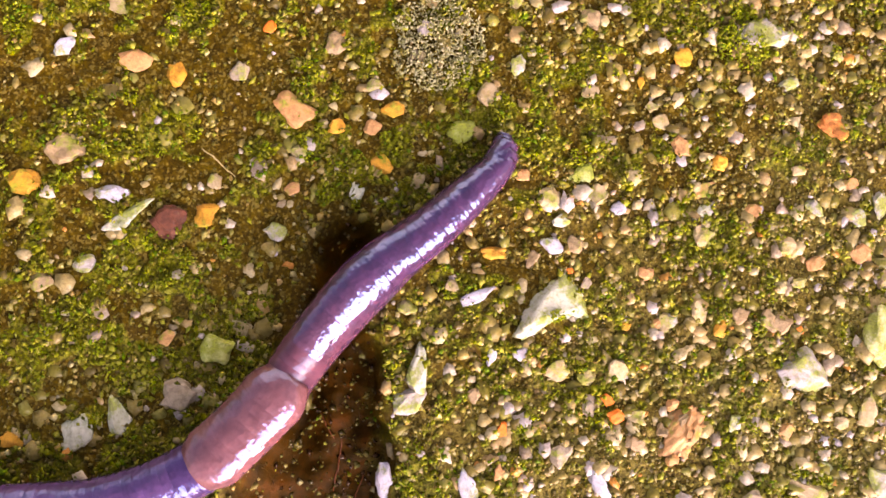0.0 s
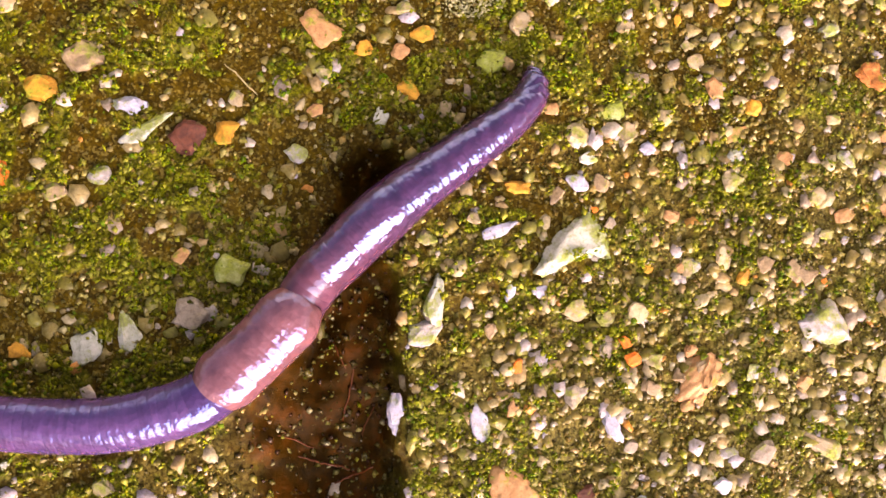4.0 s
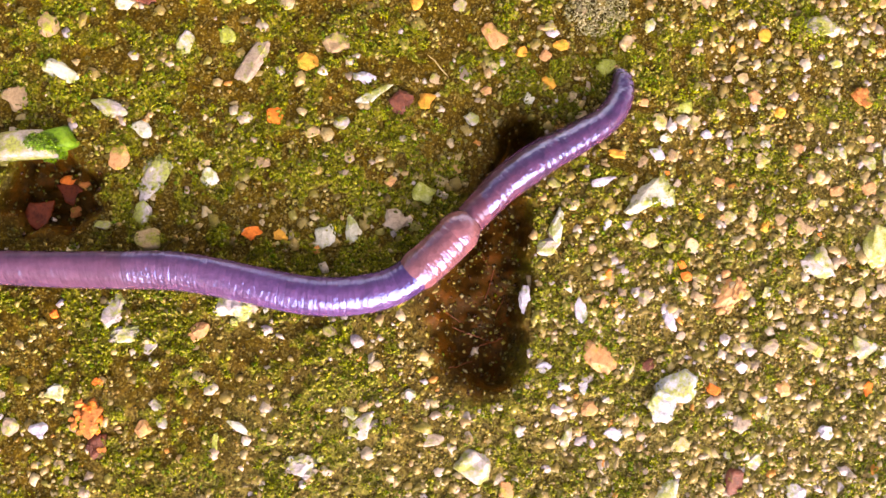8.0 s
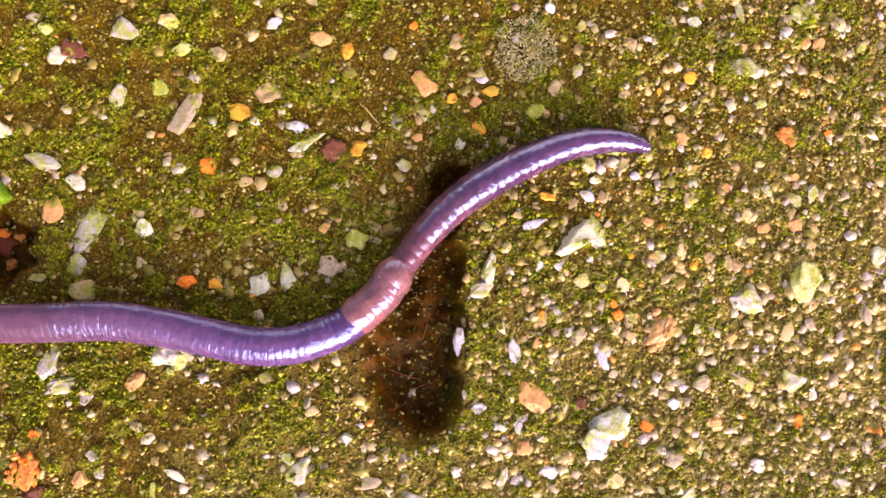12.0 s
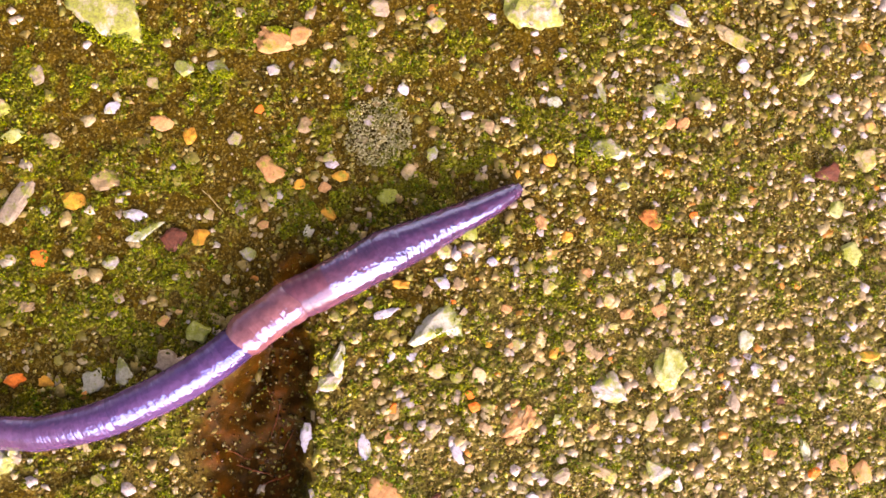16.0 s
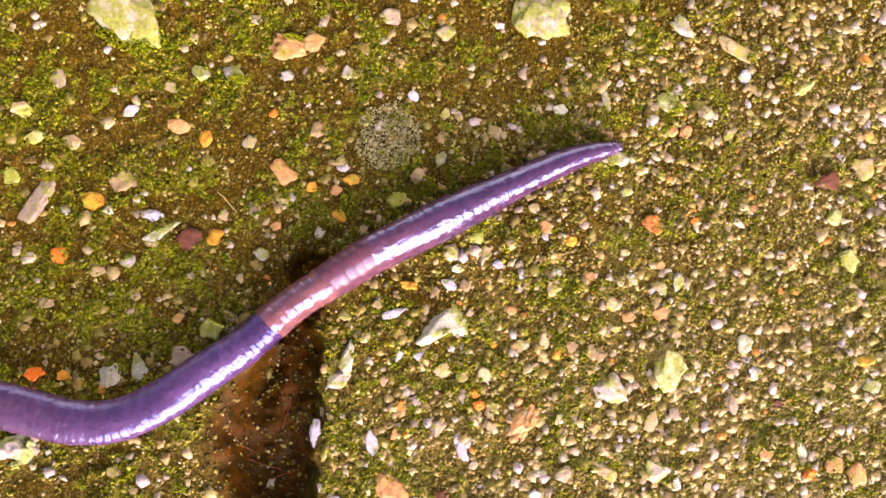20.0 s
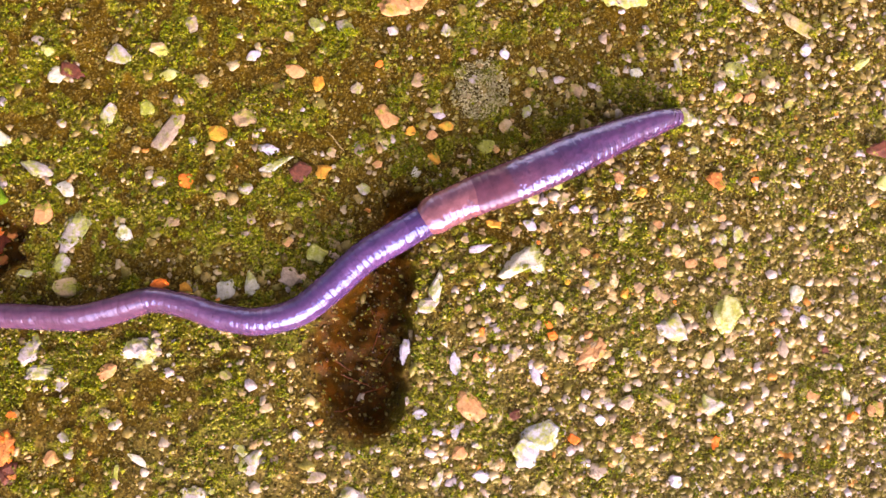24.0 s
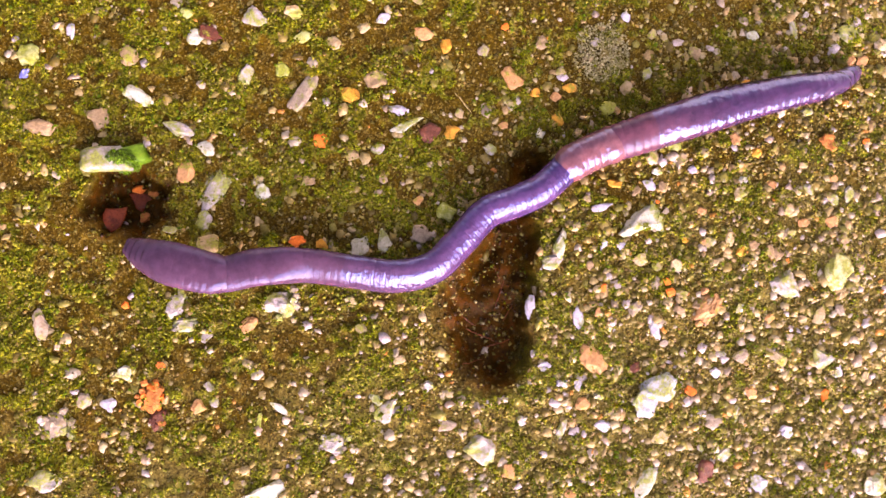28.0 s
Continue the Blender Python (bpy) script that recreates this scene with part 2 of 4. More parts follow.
SKIN_HEAD = skin_material("plum head skin", (0.070, 0.026, 0.077), (0.042, 0.017, 0.049), (0.28, 0.47, 1.0), 0.05, 0.50, (17, 27, (0.110, 0.041, 0.067), (0.072, 0.028, 0.048)))
SKIN_NECK = skin_material("red-brown neck skin", (0.110, 0.041, 0.067), (0.072, 0.028, 0.048), (0.45, 0.66, 1.0), 0.20, 0.2)
SKIN_SADDLE = skin_material("pink saddle skin", (0.178, 0.073, 0.086), (0.121, 0.049, 0.058), (0.30, 0.50, 1.0), 0.08, 0.48)
SKIN_BAND = skin_material("dark band skin", (0.060, 0.029, 0.101), (0.039, 0.019, 0.068), (0.22, 0.38, 1.0), 0.07, 0.5)
SKIN_BODY = skin_material("violet body skin", (0.086, 0.042, 0.132), (0.057, 0.028, 0.092), (0.22, 0.42, 1.0), 0.08, 0.55, (58, 84, (0.082, 0.039, 0.078), (0.058, 0.028, 0.056)))
SKIN_TAIL = skin_material("pale plum tail skin", (0.082, 0.039, 0.078), (0.058, 0.028, 0.056), (0.30, 0.52, 1.0), 0.20, 0.3)

# ---------------------------------------------------------------- shape helpers (millimetres)
rng = np.random.RandomState(7)


def lattice(seed, n=256):
    return np.random.RandomState(seed).rand(n, n)


LATS = [lattice(s) for s in range(11, 17)]


def smooth_noise(x, y, size, which=0):
    """Value noise from 0 to 1 with cells of that size."""
    g = LATS[which]
    n = g.shape[0]
    u, v = np.asarray(x, float) / size + 31.7, np.asarray(y, float) / size + 17.3
    i, j = np.floor(u).astype(int), np.floor(v).astype(int)
    a, b = u - i, v - j
    a, b = a * a * (3 - 2 * a), b * b * (3 - 2 * b)
    i0, i1, j0, j1 = i % n, (i + 1) % n, j % n, (j + 1) % n
    return (g[i0, j0] * (1 - a) + g[i1, j0] * a) * (1 - b) + (g[i0, j1] * (1 - a) + g[i1, j1] * a) * b


SLOT = [(-5.8, 4.8), (-3.6, 6.4), (-0.8, 6.2), (0.2, 4.6), (-0.6, -0.5), (-0.2, -7), (0.4, -13.4), (1.0, -19.7), (0.9, -24), (-0.9, -27.3),
        (-4.1, -28.5), (-8.2, -26.8), (-11.6, -22.4), (-13.2, -17.7), (-12.8, -12.9), (-9.6, -6.1), (-7.0, -0.3)]


def inside_slot(x, y):
    """Signed distance to the slot's outline, positive inside, in millimetres."""
    x, y = np.asarray(x, float), np.asarray(y, float)
    best = np.full(x.shape, 1e9)
    odd = np.zeros(x.shape, bool)
    for (ax, ay), (bx, by) in zip(SLOT, SLOT[1:] + SLOT[:1]):
        dx, dy = bx - ax, by - ay
        t = np.clip(((x - ax) * dx + (y - ay) * dy) / (dx * dx + dy * dy), 0, 1)
        best = np.minimum(best, np.hypot(x - ax - t * dx, y - ay - t * dy))
        odd ^= ((ay > y) != (by > y)) & (x < dx * (y - ay) / (dy if dy else 1e-9) + ax)
    return np.where(odd, best, -best)


def pit(x, y):
    """Distance from the round pit's middle, 1 at its rim."""
    return np.hypot((x + 55.9) / 5.6, (y + 10.0) / 4.9) - 0.35 * (smooth_noise(x, y, 1.5, 4) - 0.5)


def height(x, y):
    """The concrete's surface in millimetres: fine relief, the slot and the round pit."""
    x, y = np.asarray(x, float), np.asarray(y, float)
    z = 0.5 * (smooth_noise(x, y, 6, 1) - 0.5) + 0.28 * (smooth_noise(x, y, 1.7, 2) - 0.5) + 0.22 * (smooth_noise(x, y, 0.7, 3) - 0.5)
    z = z + mossiness(x, y) * (0.5 * smooth_noise(x, y, 1.3, 5) - 0.2)
    wob = 1.6 * (smooth_noise(x, y, 2.2, 4) - 0.5) + 0.5 * (smooth_noise(x, y, 0.9, 5) - 0.5)
    s = inside_slot(x, y) + wob
    run = np.clip((x + 10) / 9, 0, 1) * 0.7
    k = np.clip(s / (6.5 - 7.7 * run), 0, 1)
    z = z - (3.6 * k * k * (3 - 2 * k)) * (0.75 + 0.5 * smooth_noise(x, y, 2.5, 0))
    k = np.clip((1.05 - pit(x, y)) / 0.4, 0, 1)
    return z - 2.8 * k * k * (3 - 2 * k) * (0.7 + 0.6 * smooth_noise(x, y, 1.2, 0))


def dark_film(x, y):
    """0 to 1: where a smooth dark film of algae lies and few grains show."""
    f = 0
    for cx, cy, size, much in ((-28, 13, 13, 0.75), (20, 33, 8, 0.8), (-32, -30, 15, 0.5), (-2, 34, 10, 0.4), (-66, -8, 14, 0.35), (4, 12, 7, 0.45)):
        f = f + much * np.exp(-((x - cx) ** 2 + (y - cy) ** 2) / size ** 2)
    return np.clip(f * (0.6 + 0.8 * smooth_noise(x, y, 3.1, 2)), 0, 0.9)


def mossiness(x, y):
    """0 to 1: how thickly moss covers the place."""
    x, y = np.asarray(x, float), np.asarray(y, float)
    m = 0.30 * smooth_noise(x, y, 7, 0) + 0.38 * smooth_noise(x, y, 2.2, 3) + 0.32 * smooth_noise(x, y, 0.9, 4)
    return np.clip((m - 0.5) * 9.0 + 0.22 - 0.004 * np.clip(y, -60, 60) - 0.006 * np.clip(x, -60, 60), 0, 1)


def mesh_object(name, verts, faces, mat, smooth=True, parent=None):
    me = bpy.data.meshes.new(name)
    me.from_pydata(verts, [], faces)
    if smooth:
        me.shade_smooth()
    me.materials.append(mat)
    ob = new(name, me)
    ob.parent = parent
    return ob


# ---------------------------------------------------------------- the ground, one sheet
def ground_sheet():
    def axis(lo, hi, step):
        far = [2 ** k * 3.0 for k in range(13)]
        return np.concatenate([[lo - f for f in reversed(far)], np.arange(lo, hi, step), [hi + f for f in far]])
    xs, ys = axis(-82, 82, 0.3), axis(-58, 58, 0.3)
    gx, gy = np.meshgrid(xs, ys)
    gz = np.where(np.maximum(np.abs(gx) / 84, np.abs(gy) / 60) > 1, 0, height(gx, gy))
    v = np.stack([gx, gy, gz], -1).reshape(-1, 3) * MM
    nx, ny = len(xs), len(ys)
    i = (np.arange(ny - 1)[:, None] * nx + np.arange(nx - 1)).ravel()
    f = np.stack([i, i + 1, i + nx + 1, i + nx], -1)
    me = bpy.data.meshes.new("ground")
    me.vertices.add(len(v))
    me.vertices.foreach_set("co", v.ravel())
    me.loops.add(f.size)
    me.loops.foreach_set("vertex_index", f.ravel())
    me.polygons.add(len(f))
    me.polygons.foreach_set("loop_start", np.arange(0, f.size, 4))
    me.update(calc_edges=True)
    me.shade_smooth()
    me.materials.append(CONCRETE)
    far = np.clip(np.maximum(np.abs(gx) / 82, np.abs(gy) / 58) - 1, 0, 1)
    grown = me.attributes.new("moss", 'FLOAT', 'POINT')
    grown.data.foreach_set("value", (mossiness(gx, gy) * (1 - 0.6 * dark_film(gx, gy)) * (1 - far) + 0.4 * far).ravel().astype(np.float32))
    worn = me.attributes.new("bare", 'FLOAT', 'POINT')
    worn.data.foreach_set("value", (np.clip(0.0 + 0.008 * gx - 0.012 * gy + 0.5 * (smooth_noise(gx, gy, 4, 1) - 0.5), 0, 0.65) * (1 - far) + 0.3 * far).ravel().astype(np.float32))
    # mask of slot and pit, where the mud colour also holds painted shade
    wet = me.attributes.new("shaded_mud", 'FLOAT', 'POINT')
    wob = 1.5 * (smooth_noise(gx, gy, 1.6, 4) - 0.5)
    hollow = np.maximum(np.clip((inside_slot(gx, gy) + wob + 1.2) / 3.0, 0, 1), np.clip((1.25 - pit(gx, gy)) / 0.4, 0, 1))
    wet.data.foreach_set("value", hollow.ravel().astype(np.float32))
    return tagged(new("ground", me), "weathered concrete slab filmed with dark algae and moss, with a deep slot", "concrete ground", kind="structure")


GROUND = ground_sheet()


def box_mesh(name, boxes, mat, parent=None, bevel=0.006):
    """One mesh of bevelled boxes, each from its lowest to its highest corner in metres."""
    bm = bmesh.new()
    for lo, hi in boxes:
        for v in bmesh.ops.create_cube(bm, size=1)["verts"]:
            v.co = Vector([p + (c + 0.5) * (q - p) for p, q, c in zip(lo, hi, v.co)])
    bmesh.ops.bevel(bm, geom=bm.edges[:], offset=bevel, segments=2, affect='EDGES')
    me = bpy.data.meshes.new(name)
    bm.to_mesh(me)
    bm.free()
    me.materials.append(mat)
    ob = new(name, me)
    ob.parent = parent
    return ob


def reflector_wall():
    """A plain low wall, painted white, with a coping; unseen, added as a reflector."""
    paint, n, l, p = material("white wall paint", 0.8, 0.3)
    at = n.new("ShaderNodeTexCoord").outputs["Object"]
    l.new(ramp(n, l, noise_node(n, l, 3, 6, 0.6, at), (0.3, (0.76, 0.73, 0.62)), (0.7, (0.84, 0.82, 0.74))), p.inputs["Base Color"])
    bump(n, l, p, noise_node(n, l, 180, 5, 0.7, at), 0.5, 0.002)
    wall = box_mesh("reflector_north", [((-0.8, 1.2, -0.01), (4.0, 1.4, 0.74)), ((-0.83, 1.17, 0.74), (4.03, 1.43, 0.80))], paint)
    return tagged(wall, "plain low white-painted wall added unseen beyond the slab as a reflector", "wall", kind="structure")


reflector_wall()


def many(name, base_v, base_f, x, y, z, sx, sy, sz, turn, tip, mat, jitter, smooth=False):
    """One mesh of many small pieces, each a jittered copy of a base shape."""
    n, k = len(x), len(base_v)
    v = base_v[None] * (1 + jitter * (rng.rand(n, k, 1) - 0.5)) + jitter * 0.5 * (rng.rand(n, k, 3) - 0.5)
    v = v * np.stack([sx, sy, sz], -1)[:, None]
    c, s = np.cos(tip)[:, None], np.sin(tip)[:, None]
    v = np.stack([c * v[..., 0] + s * v[..., 2], v[..., 1], -s * v[..., 0] + c * v[..., 2]], -1)
    c, s = np.cos(turn)[:, None], np.sin(turn)[:, None]
    v = np.stack([c * v[..., 0] - s * v[..., 1], s * v[..., 0] + c * v[..., 1], v[..., 2]], -1)
    v = (v + np.stack([x, y, z], -1)[:, None]).reshape(-1, 3) * MM
    f = (base_f[None] + (np.arange(n) * k)[:, None, None]).reshape(-1, 3)
    me = bpy.data.meshes.new(name)
    me.vertices.add(len(v))
    me.vertices.foreach_set("co", v.ravel())
    me.loops.add(f.size)
    me.loops.foreach_set("vertex_index", f.ravel())
    me.polygons.add(len(f))
    me.polygons.foreach_set("loop_start", np.arange(0, f.size, 3))
    me.update(calc_edges=True)
    if smooth:
        me.shade_smooth()
    me.materials.append(mat)
    return new(name, me)


def ico(sub):
    bm = bmesh.new()
    bmesh.ops.create_icosphere(bm, subdivisions=sub, radius=1)
    v = np.array([q.co[:] for q in bm.verts])
    f = np.array([[q.index for q in face.verts] for face in bm.faces])
    bm.free()
    return v, f


ICO2, ICO3 = ico(3), ico(4)
RIM = [(math.cos(1.0472 * k), math.sin(1.0472 * k)) for k in range(6)]
SLAB = (np.array([(x, y, -1) for x, y in RIM] + [(0.85 * x, 0.85 * y, 0.35) for x, y in RIM] + [(0, 0, 0.55)]),
        np.array([q for k in range(6) for q in ((k, (k + 1) % 6, 6 + (k + 1) % 6), (k, 6 + (k + 1) % 6, 6 + k), (6 + k, 6 + (k + 1) % 6, 12))]))
OCTA = (np.array([(1, 0, 0), (-1, 0, 0), (0, 1, 0), (0, -1, 0), (0, 0, 1), (0, 0, -1)], float),
        np.array([(0, 2, 4), (2, 1, 4), (1, 3, 4), (3, 0, 4), (2, 0, 5), (1, 2, 5), (3, 1, 5), (0, 3, 5)]))

# ---------------------------------------------------------------- pebbles set in the concrete
TAKEN = []


def stone(x, y, length, width, angle, mat, rise=0.15, taper=0.0, low=False, rugged=1.0, sides=0):
    """A pebble half sunk in the surface: a rounded polytope with its own facets."""
    r = np.random.RandomState(int(abs(x * 131 + y * 717) * 10) % 100000)
    v, f = ICO3
    keep = sides > 0
    sides = sides or r.randint(4, 7)
    az = np.arange(sides) * 6.28319 / sides if keep else np.sort((np.arange(sides) + r.uniform(-0.33, 0.33, sides)) * 6.28319 / sides) + r.rand() * 6.3
    el = r.uniform(-0.1, 0.45, sides)
    planes = np.vstack([np.stack([np.cos(az) * np.cos(el), np.sin(az) * np.cos(el), np.sin(el)], -1),
                        (r.uniform(-0.35, 0.35), r.uniform(-0.35, 0.35), 1), r.normal(size=(4, 3)) + (0, 0, 0.8)])
    planes /= np.linalg.norm(planes, axis=1, keepdims=True)
    d = np.r_[np.full(sides, 0.45) if keep else r.uniform(0.5, 0.85, sides), r.uniform(0.45, 0.65), r.uniform(0.6, 0.85, 4)]
    reach = np.clip(v @ planes.T, 1e-3, None) / d
    k = r.uniform(45, 80)
    rad = 1.0 / (np.sum(np.concatenate([reach, np.ones((len(v), 1))], 1) ** k, axis=1) ** (1 / k))
    q = v * rad[:, None]
    for wave in (2.5, 5.0, 11.0, 24.0):
        w3 = r.normal(size=(3, 3)) * wave
        q = q + 0.24 * (rugged if wave > 3 else 1.0) / wave * np.sin(q @ w3.T + r.rand(3) * 6)
    q *= 1 + 0.025 * (r.rand(len(v), 1) - 0.5)
    lo, hi = q.min(0), q.max(0)
    q = (q - (lo + hi) / 2) / ((hi - lo) / 2)
    tall = min(length, width)
    q[:, 1] *= 1 + taper * q[:, 0]
    q = q * (length / 2, width / 2, tall * rise)
    h0 = float(height(x, y))
    me = bpy.data.meshes.new("pebble")
    me.from_pydata(q * MM, [], f.tolist())
    me.shade_smooth()
    me.materials.append(mat)
    ob = new("pebble", me)
    ob.parent = GROUND
    z0 = (h0 if low else max(h0, -0.25)) + tall * rise * 0.15 + 0.12
    ob.matrix_basis = pose(x * MM, y * MM, z0 * MM, r.uniform(-8, 8), r.uniform(-8, 8), angle)
    TAKEN.append((x, y, math.sqrt(length * width) / 2))
    return ob


stone(-43.3, 17.4, 3.25, 2.32, -11, WHITE, taper=-0.3)
stone(-43.3, 9.3, 3.25, 2.02, 89, WHITE)
stone(-35.2, 9.0, 6.96, 2.17, 69, GREY)
stone(-29.1, 9.3, 2.63, 2.32, 9, AMBER)
stone(-22.3, 8.4, 2.94, 1.55, 9, LILAC)
stone(-20.8, 6.6, 5.03, 1.39, 34, MOSSY)
stone(-32.0, 2.4, 2.17, 2.02, 9, ORANGE)
stone(-50.8, 0.7, 4.49, 2.01, -11, WHITE, taper=0.3)
stone(-46.8, -1.2, 2.79, 2.01, -11, MOSSY)
stone(-48.9, -4.7, 3.25, 2.32, 99, PEACH)
stone(-45.1, -6.9, 6.9, 3.0, 72, WHITE, taper=0.35, rugged=1.8)
stone(-45.5, -10.8, 2.79, 2.02, 79, WHITE)
stone(-44.4, -13.8, 3.09, 2.63, 9, CREAM)
stone(-49.6, -12.8, 2.01, 1.08, 9, WHITE)
stone(-56.6, 4.1, 4.26, 2.02, -21, MOSSY)
stone(-61.3, 0.2, 3.09, 2.94, 9, TAN)
stone(-68.4, -2.2, 4.49, 2.32, 9, TAN)
stone(-58.6, 9.3, 2.94, 2.48, 99, TAN)
stone(-71.4, 7.1, 3.09, 3.09, 9, GREEN)
stone(-32.5, 16.0, 2.17, 2.01, 9, CREAM)
stone(-49.0, 14.1, 3.40, 2.48, -41, RUST)
stone(-50.7, 13.4, 2.32, 2.32, 9, MOSSY)
stone(-52.3, 16.2, 1.70, 1.55, 9, GREEN)
stone(-20.6, 19.5, 2.79, 2.02, 4, PEACH)
stone(-17.3, 18.5, 2.32, 1.70, 79, AMBER)
stone(-26.1, 12.1, 3.25, 2.79, 9, TAN)
stone(-17.6, 6.1, 3.09, 2.94, 9, RUST)
stone(-14.6, 6.7, 2.32, 2.01, 9, AMBER)
stone(-9.0, 5.3, 2.02, 1.70, 9, WHITE)
stone(-7.6, 15.5, 3.56, 2.63, -31, PEACH)
stone(-13.6, -4.3, 2.79, 2.32, -11, GREEN)
stone(-16.5, -7.9, 3.09, 2.79, 9, GREY)
stone(-21.4, -9.5, 3.40, 1.70, 109, MOSSY, taper=-0.5)
stone(-24.5, -10.9, 3.40, 2.63, 79, MOSSY)
stone(-32.9, -11.6, 2.48, 1.70, 9, ORANGE)
stone(-29.5, -11.4, 2.01, 1.39, -11, AMBER)
stone(-32.8, -3.2, 2.02, 1.39, 9, TAN)
stone(-17.7, -3.4, 1.55, 1.39, 9, PEACH)
stone(-38.5, -5.7, 2.32, 2.02, 99, MOSSY)
stone(-66.8, 11.1, 2.17, 1.24, 89, LILAC)
stone(-47.0, -22.3, 4.8, 2.6, 84, WHITE, rugged=2.2)
stone(-45.6, -24.9, 3.9, 2.2, 20, WHITE, rugged=2.0)
stone(-33.5, -20.3, 5.4, 3.9, 24, WHITE, rugged=2.4)
stone(-37.4, -23.6, 2.63, 2.02, 29, PEACH)
stone(-42.7, -26.0, 2.01, 1.39, 49, WHITE)
stone(-53.6, -23.5, 1.08, 1.08, 9, ORANGE)
stone(-63.7, -27.7, 4.49, 2.01, 109, GREY)
stone(-48.0, -34.7, 4.8, 2.6, 84, CLUMP, rugged=2.8)
stone(-47.0, -37.9, 3.09, 2.01, 89, RUST)
stone(-42.1, -35.3, 2.02, 2.02, 9, PEACH)
stone(-40.2, -34.5, 1.39, 1.39, 9, WHITE)
stone(-53.6, -36.8, 2.17, 2.02, 9, LILAC)
stone(-56.7, -36.8, 2.32, 2.02, 99, GREY)
stone(-59.5, -40.4, 4.2, 3.9, 9, GREY, rugged=2.8)
stone(-52.3, -32.3, 2.32, 2.02, 9, MOSSY)
stone(-41.1, -32.5, 1.55, 1.39, 9, WHITE)
stone(-31.3, -34.1, 3.48, 0.93, -26, MOSSY)
stone(-33.9, -36.4, 3.09, 0.77, 89, GREEN)
stone(-17.2, -32.2, 4.02, 2.17, 59, WHITE, taper=-0.4)
stone(-12.3, -28.3, 1.70, 1.70, 9, WHITE)
stone(-23.9, -37.6, 3.9, 2.7, 9, WHITE, rugged=2.6)
stone(-59.8, -47.6, 4.64, 3.09, 9, WHITE)
stone(-30.8, -45.0, 8.12, 2.63, 19, MOSSY)
stone(-19.0, -31.0, 2.17, 1.39, -21, MOSSY)
stone(-8.9, -33.2, 2.79, 1.55, 9, GREY)
stone(-3.9, -35.8, 4.49, 4.33, 9, WHITE)
stone(2.1, -8.7, 3.25, 2.17, 34, WHITE, taper=-0.3)
stone(2.8, -5.9, 4.33, 1.55, 84, MOSSY, taper=-0.45)
stone(0.1, -15.4, 3.56, 1.55, 99, LILAC)
stone(7.1, -16.2, 4.26, 1.70, 104, LILAC)
stone(9.9, -21.1, 4.95, 3.71, -56, PEACH, taper=-0.2)
stone(15.9, -21.5, 2.01, 1.39, 29, RUST)
stone(20.0, -23.8, 5.6, 4.6, 44, GLASSY)
stone(18.2, -26.0, 4.6, 4.2, 69, GLASSY)
stone(24.4, -23.4, 1.70, 1.39, -41, ORANGE)
stone(18.9, -8.8, 1.24, 1.16, 9, ORANGE)
stone(19.5, -10.2, 1.55, 1.32, 9, ORANGE)
stone(25.0, -11.8, 5.8, 3.0, 54, PEACH, rugged=2.6)
stone(17.9, -15.6, 3.48, 1.32, -66, LILAC)
stone(19.6, -17.4, 1.24, 1.24, 9, GREY)
stone(14.9, -13.4, 2.17, 2.01, 9, GREY)
stone(3.2, -23.2, 2.17, 1.39, 9, LILAC)
stone(6.0, -25.2, 1.70, 1.16, 9, LILAC)
stone(11.5, -26.1, 1.55, 1.08, 9, WHITE)
stone(36.3, -6.9, 4.7, 3.9, -41, WHITE)
stone(43.3, -3.6, 5.42, 4.02, 79, LICHENED, taper=0.25)
stone(36.3, -16.7, 3.87, 1.93, -36, CREAM)
stone(42.7, -15.9, 3.40, 2.48, -46, WHITE, taper=0.6)
stone(45.6, -17.5, 2.01, 1.55, 89, LILAC)
stone(41.7, -9.8, 3.09, 1.70, 79, CREAM, taper=-0.5)
stone(38.1, -14.9, 2.01, 0.93, -41, LILAC)
stone(27.6, -20.4, 1.70, 1.55, 9, LILAC)
stone(30.9, -17.5, 2.32, 2.01, 9, GREY)
stone(28.0, -17.7, 2.02, 1.01, 9, WHITE)
stone(31.7, -25.8, 2.79, 1.24, 89, WHITE)
stone(28.4, -27.3, 2.79, 2.32, 9, GREY)
stone(21.1, -30.5, 2.63, 2.32, 39, CREAM)
stone(12.8, -30.1, 2.63, 1.70, -1, LILAC)
stone(7.0, -31.7, 3.71, 1.16, 79, WHITE)
stone(30.5, -31.6, 2.79, 2.48, 9, WHITE)
stone(19.8, -37.3, 5.42, 2.48, 59, MOSSY)
stone(36.0, -34.8, 3.25, 2.63, -11, LILAC, taper=0.4)
stone(50.4, -28.4, 2.48, 1.55, -26, WHITE)
stone(39.3, -27.2, 2.17, 2.02, 9, LILAC)
stone(0.6, -38.1, 2.17, 2.02, 99, PEACH)
stone(28.4, -34.3, 3.40, 2.63, 89, RUST)
stone(44.2, -21.2, 2.01, 1.39, 89, ORANGE)
stone(33.3, -22.4, 2.01, 2.02, 9, PEACH)
stone(53.7, -32.8, 3.87, 3.56, 9, MOSSY)
stone(43.8, 7.9, 2.63, 2.02, 84, WHITE)
stone(31.8, 30.3, 3.48, 1.08, -71, WHITE)
stone(26.1, 28.2, 2.17, 1.39, 9, MOSSY)
stone(40.4, 31.1, 3.87, 3.09, -11, WHITE)
stone(42.9, 27.5, 2.02, 1.55, 69, PEACH)
stone(41.0, 27.3, 1.70, 1.55, 9, PEACH)
stone(14.1, -1.2, 8.2, 4.6, 30, MOSSY, sides=3)
stone(7.9, -0.0, 3.25, 1.08, 24, LILAC)
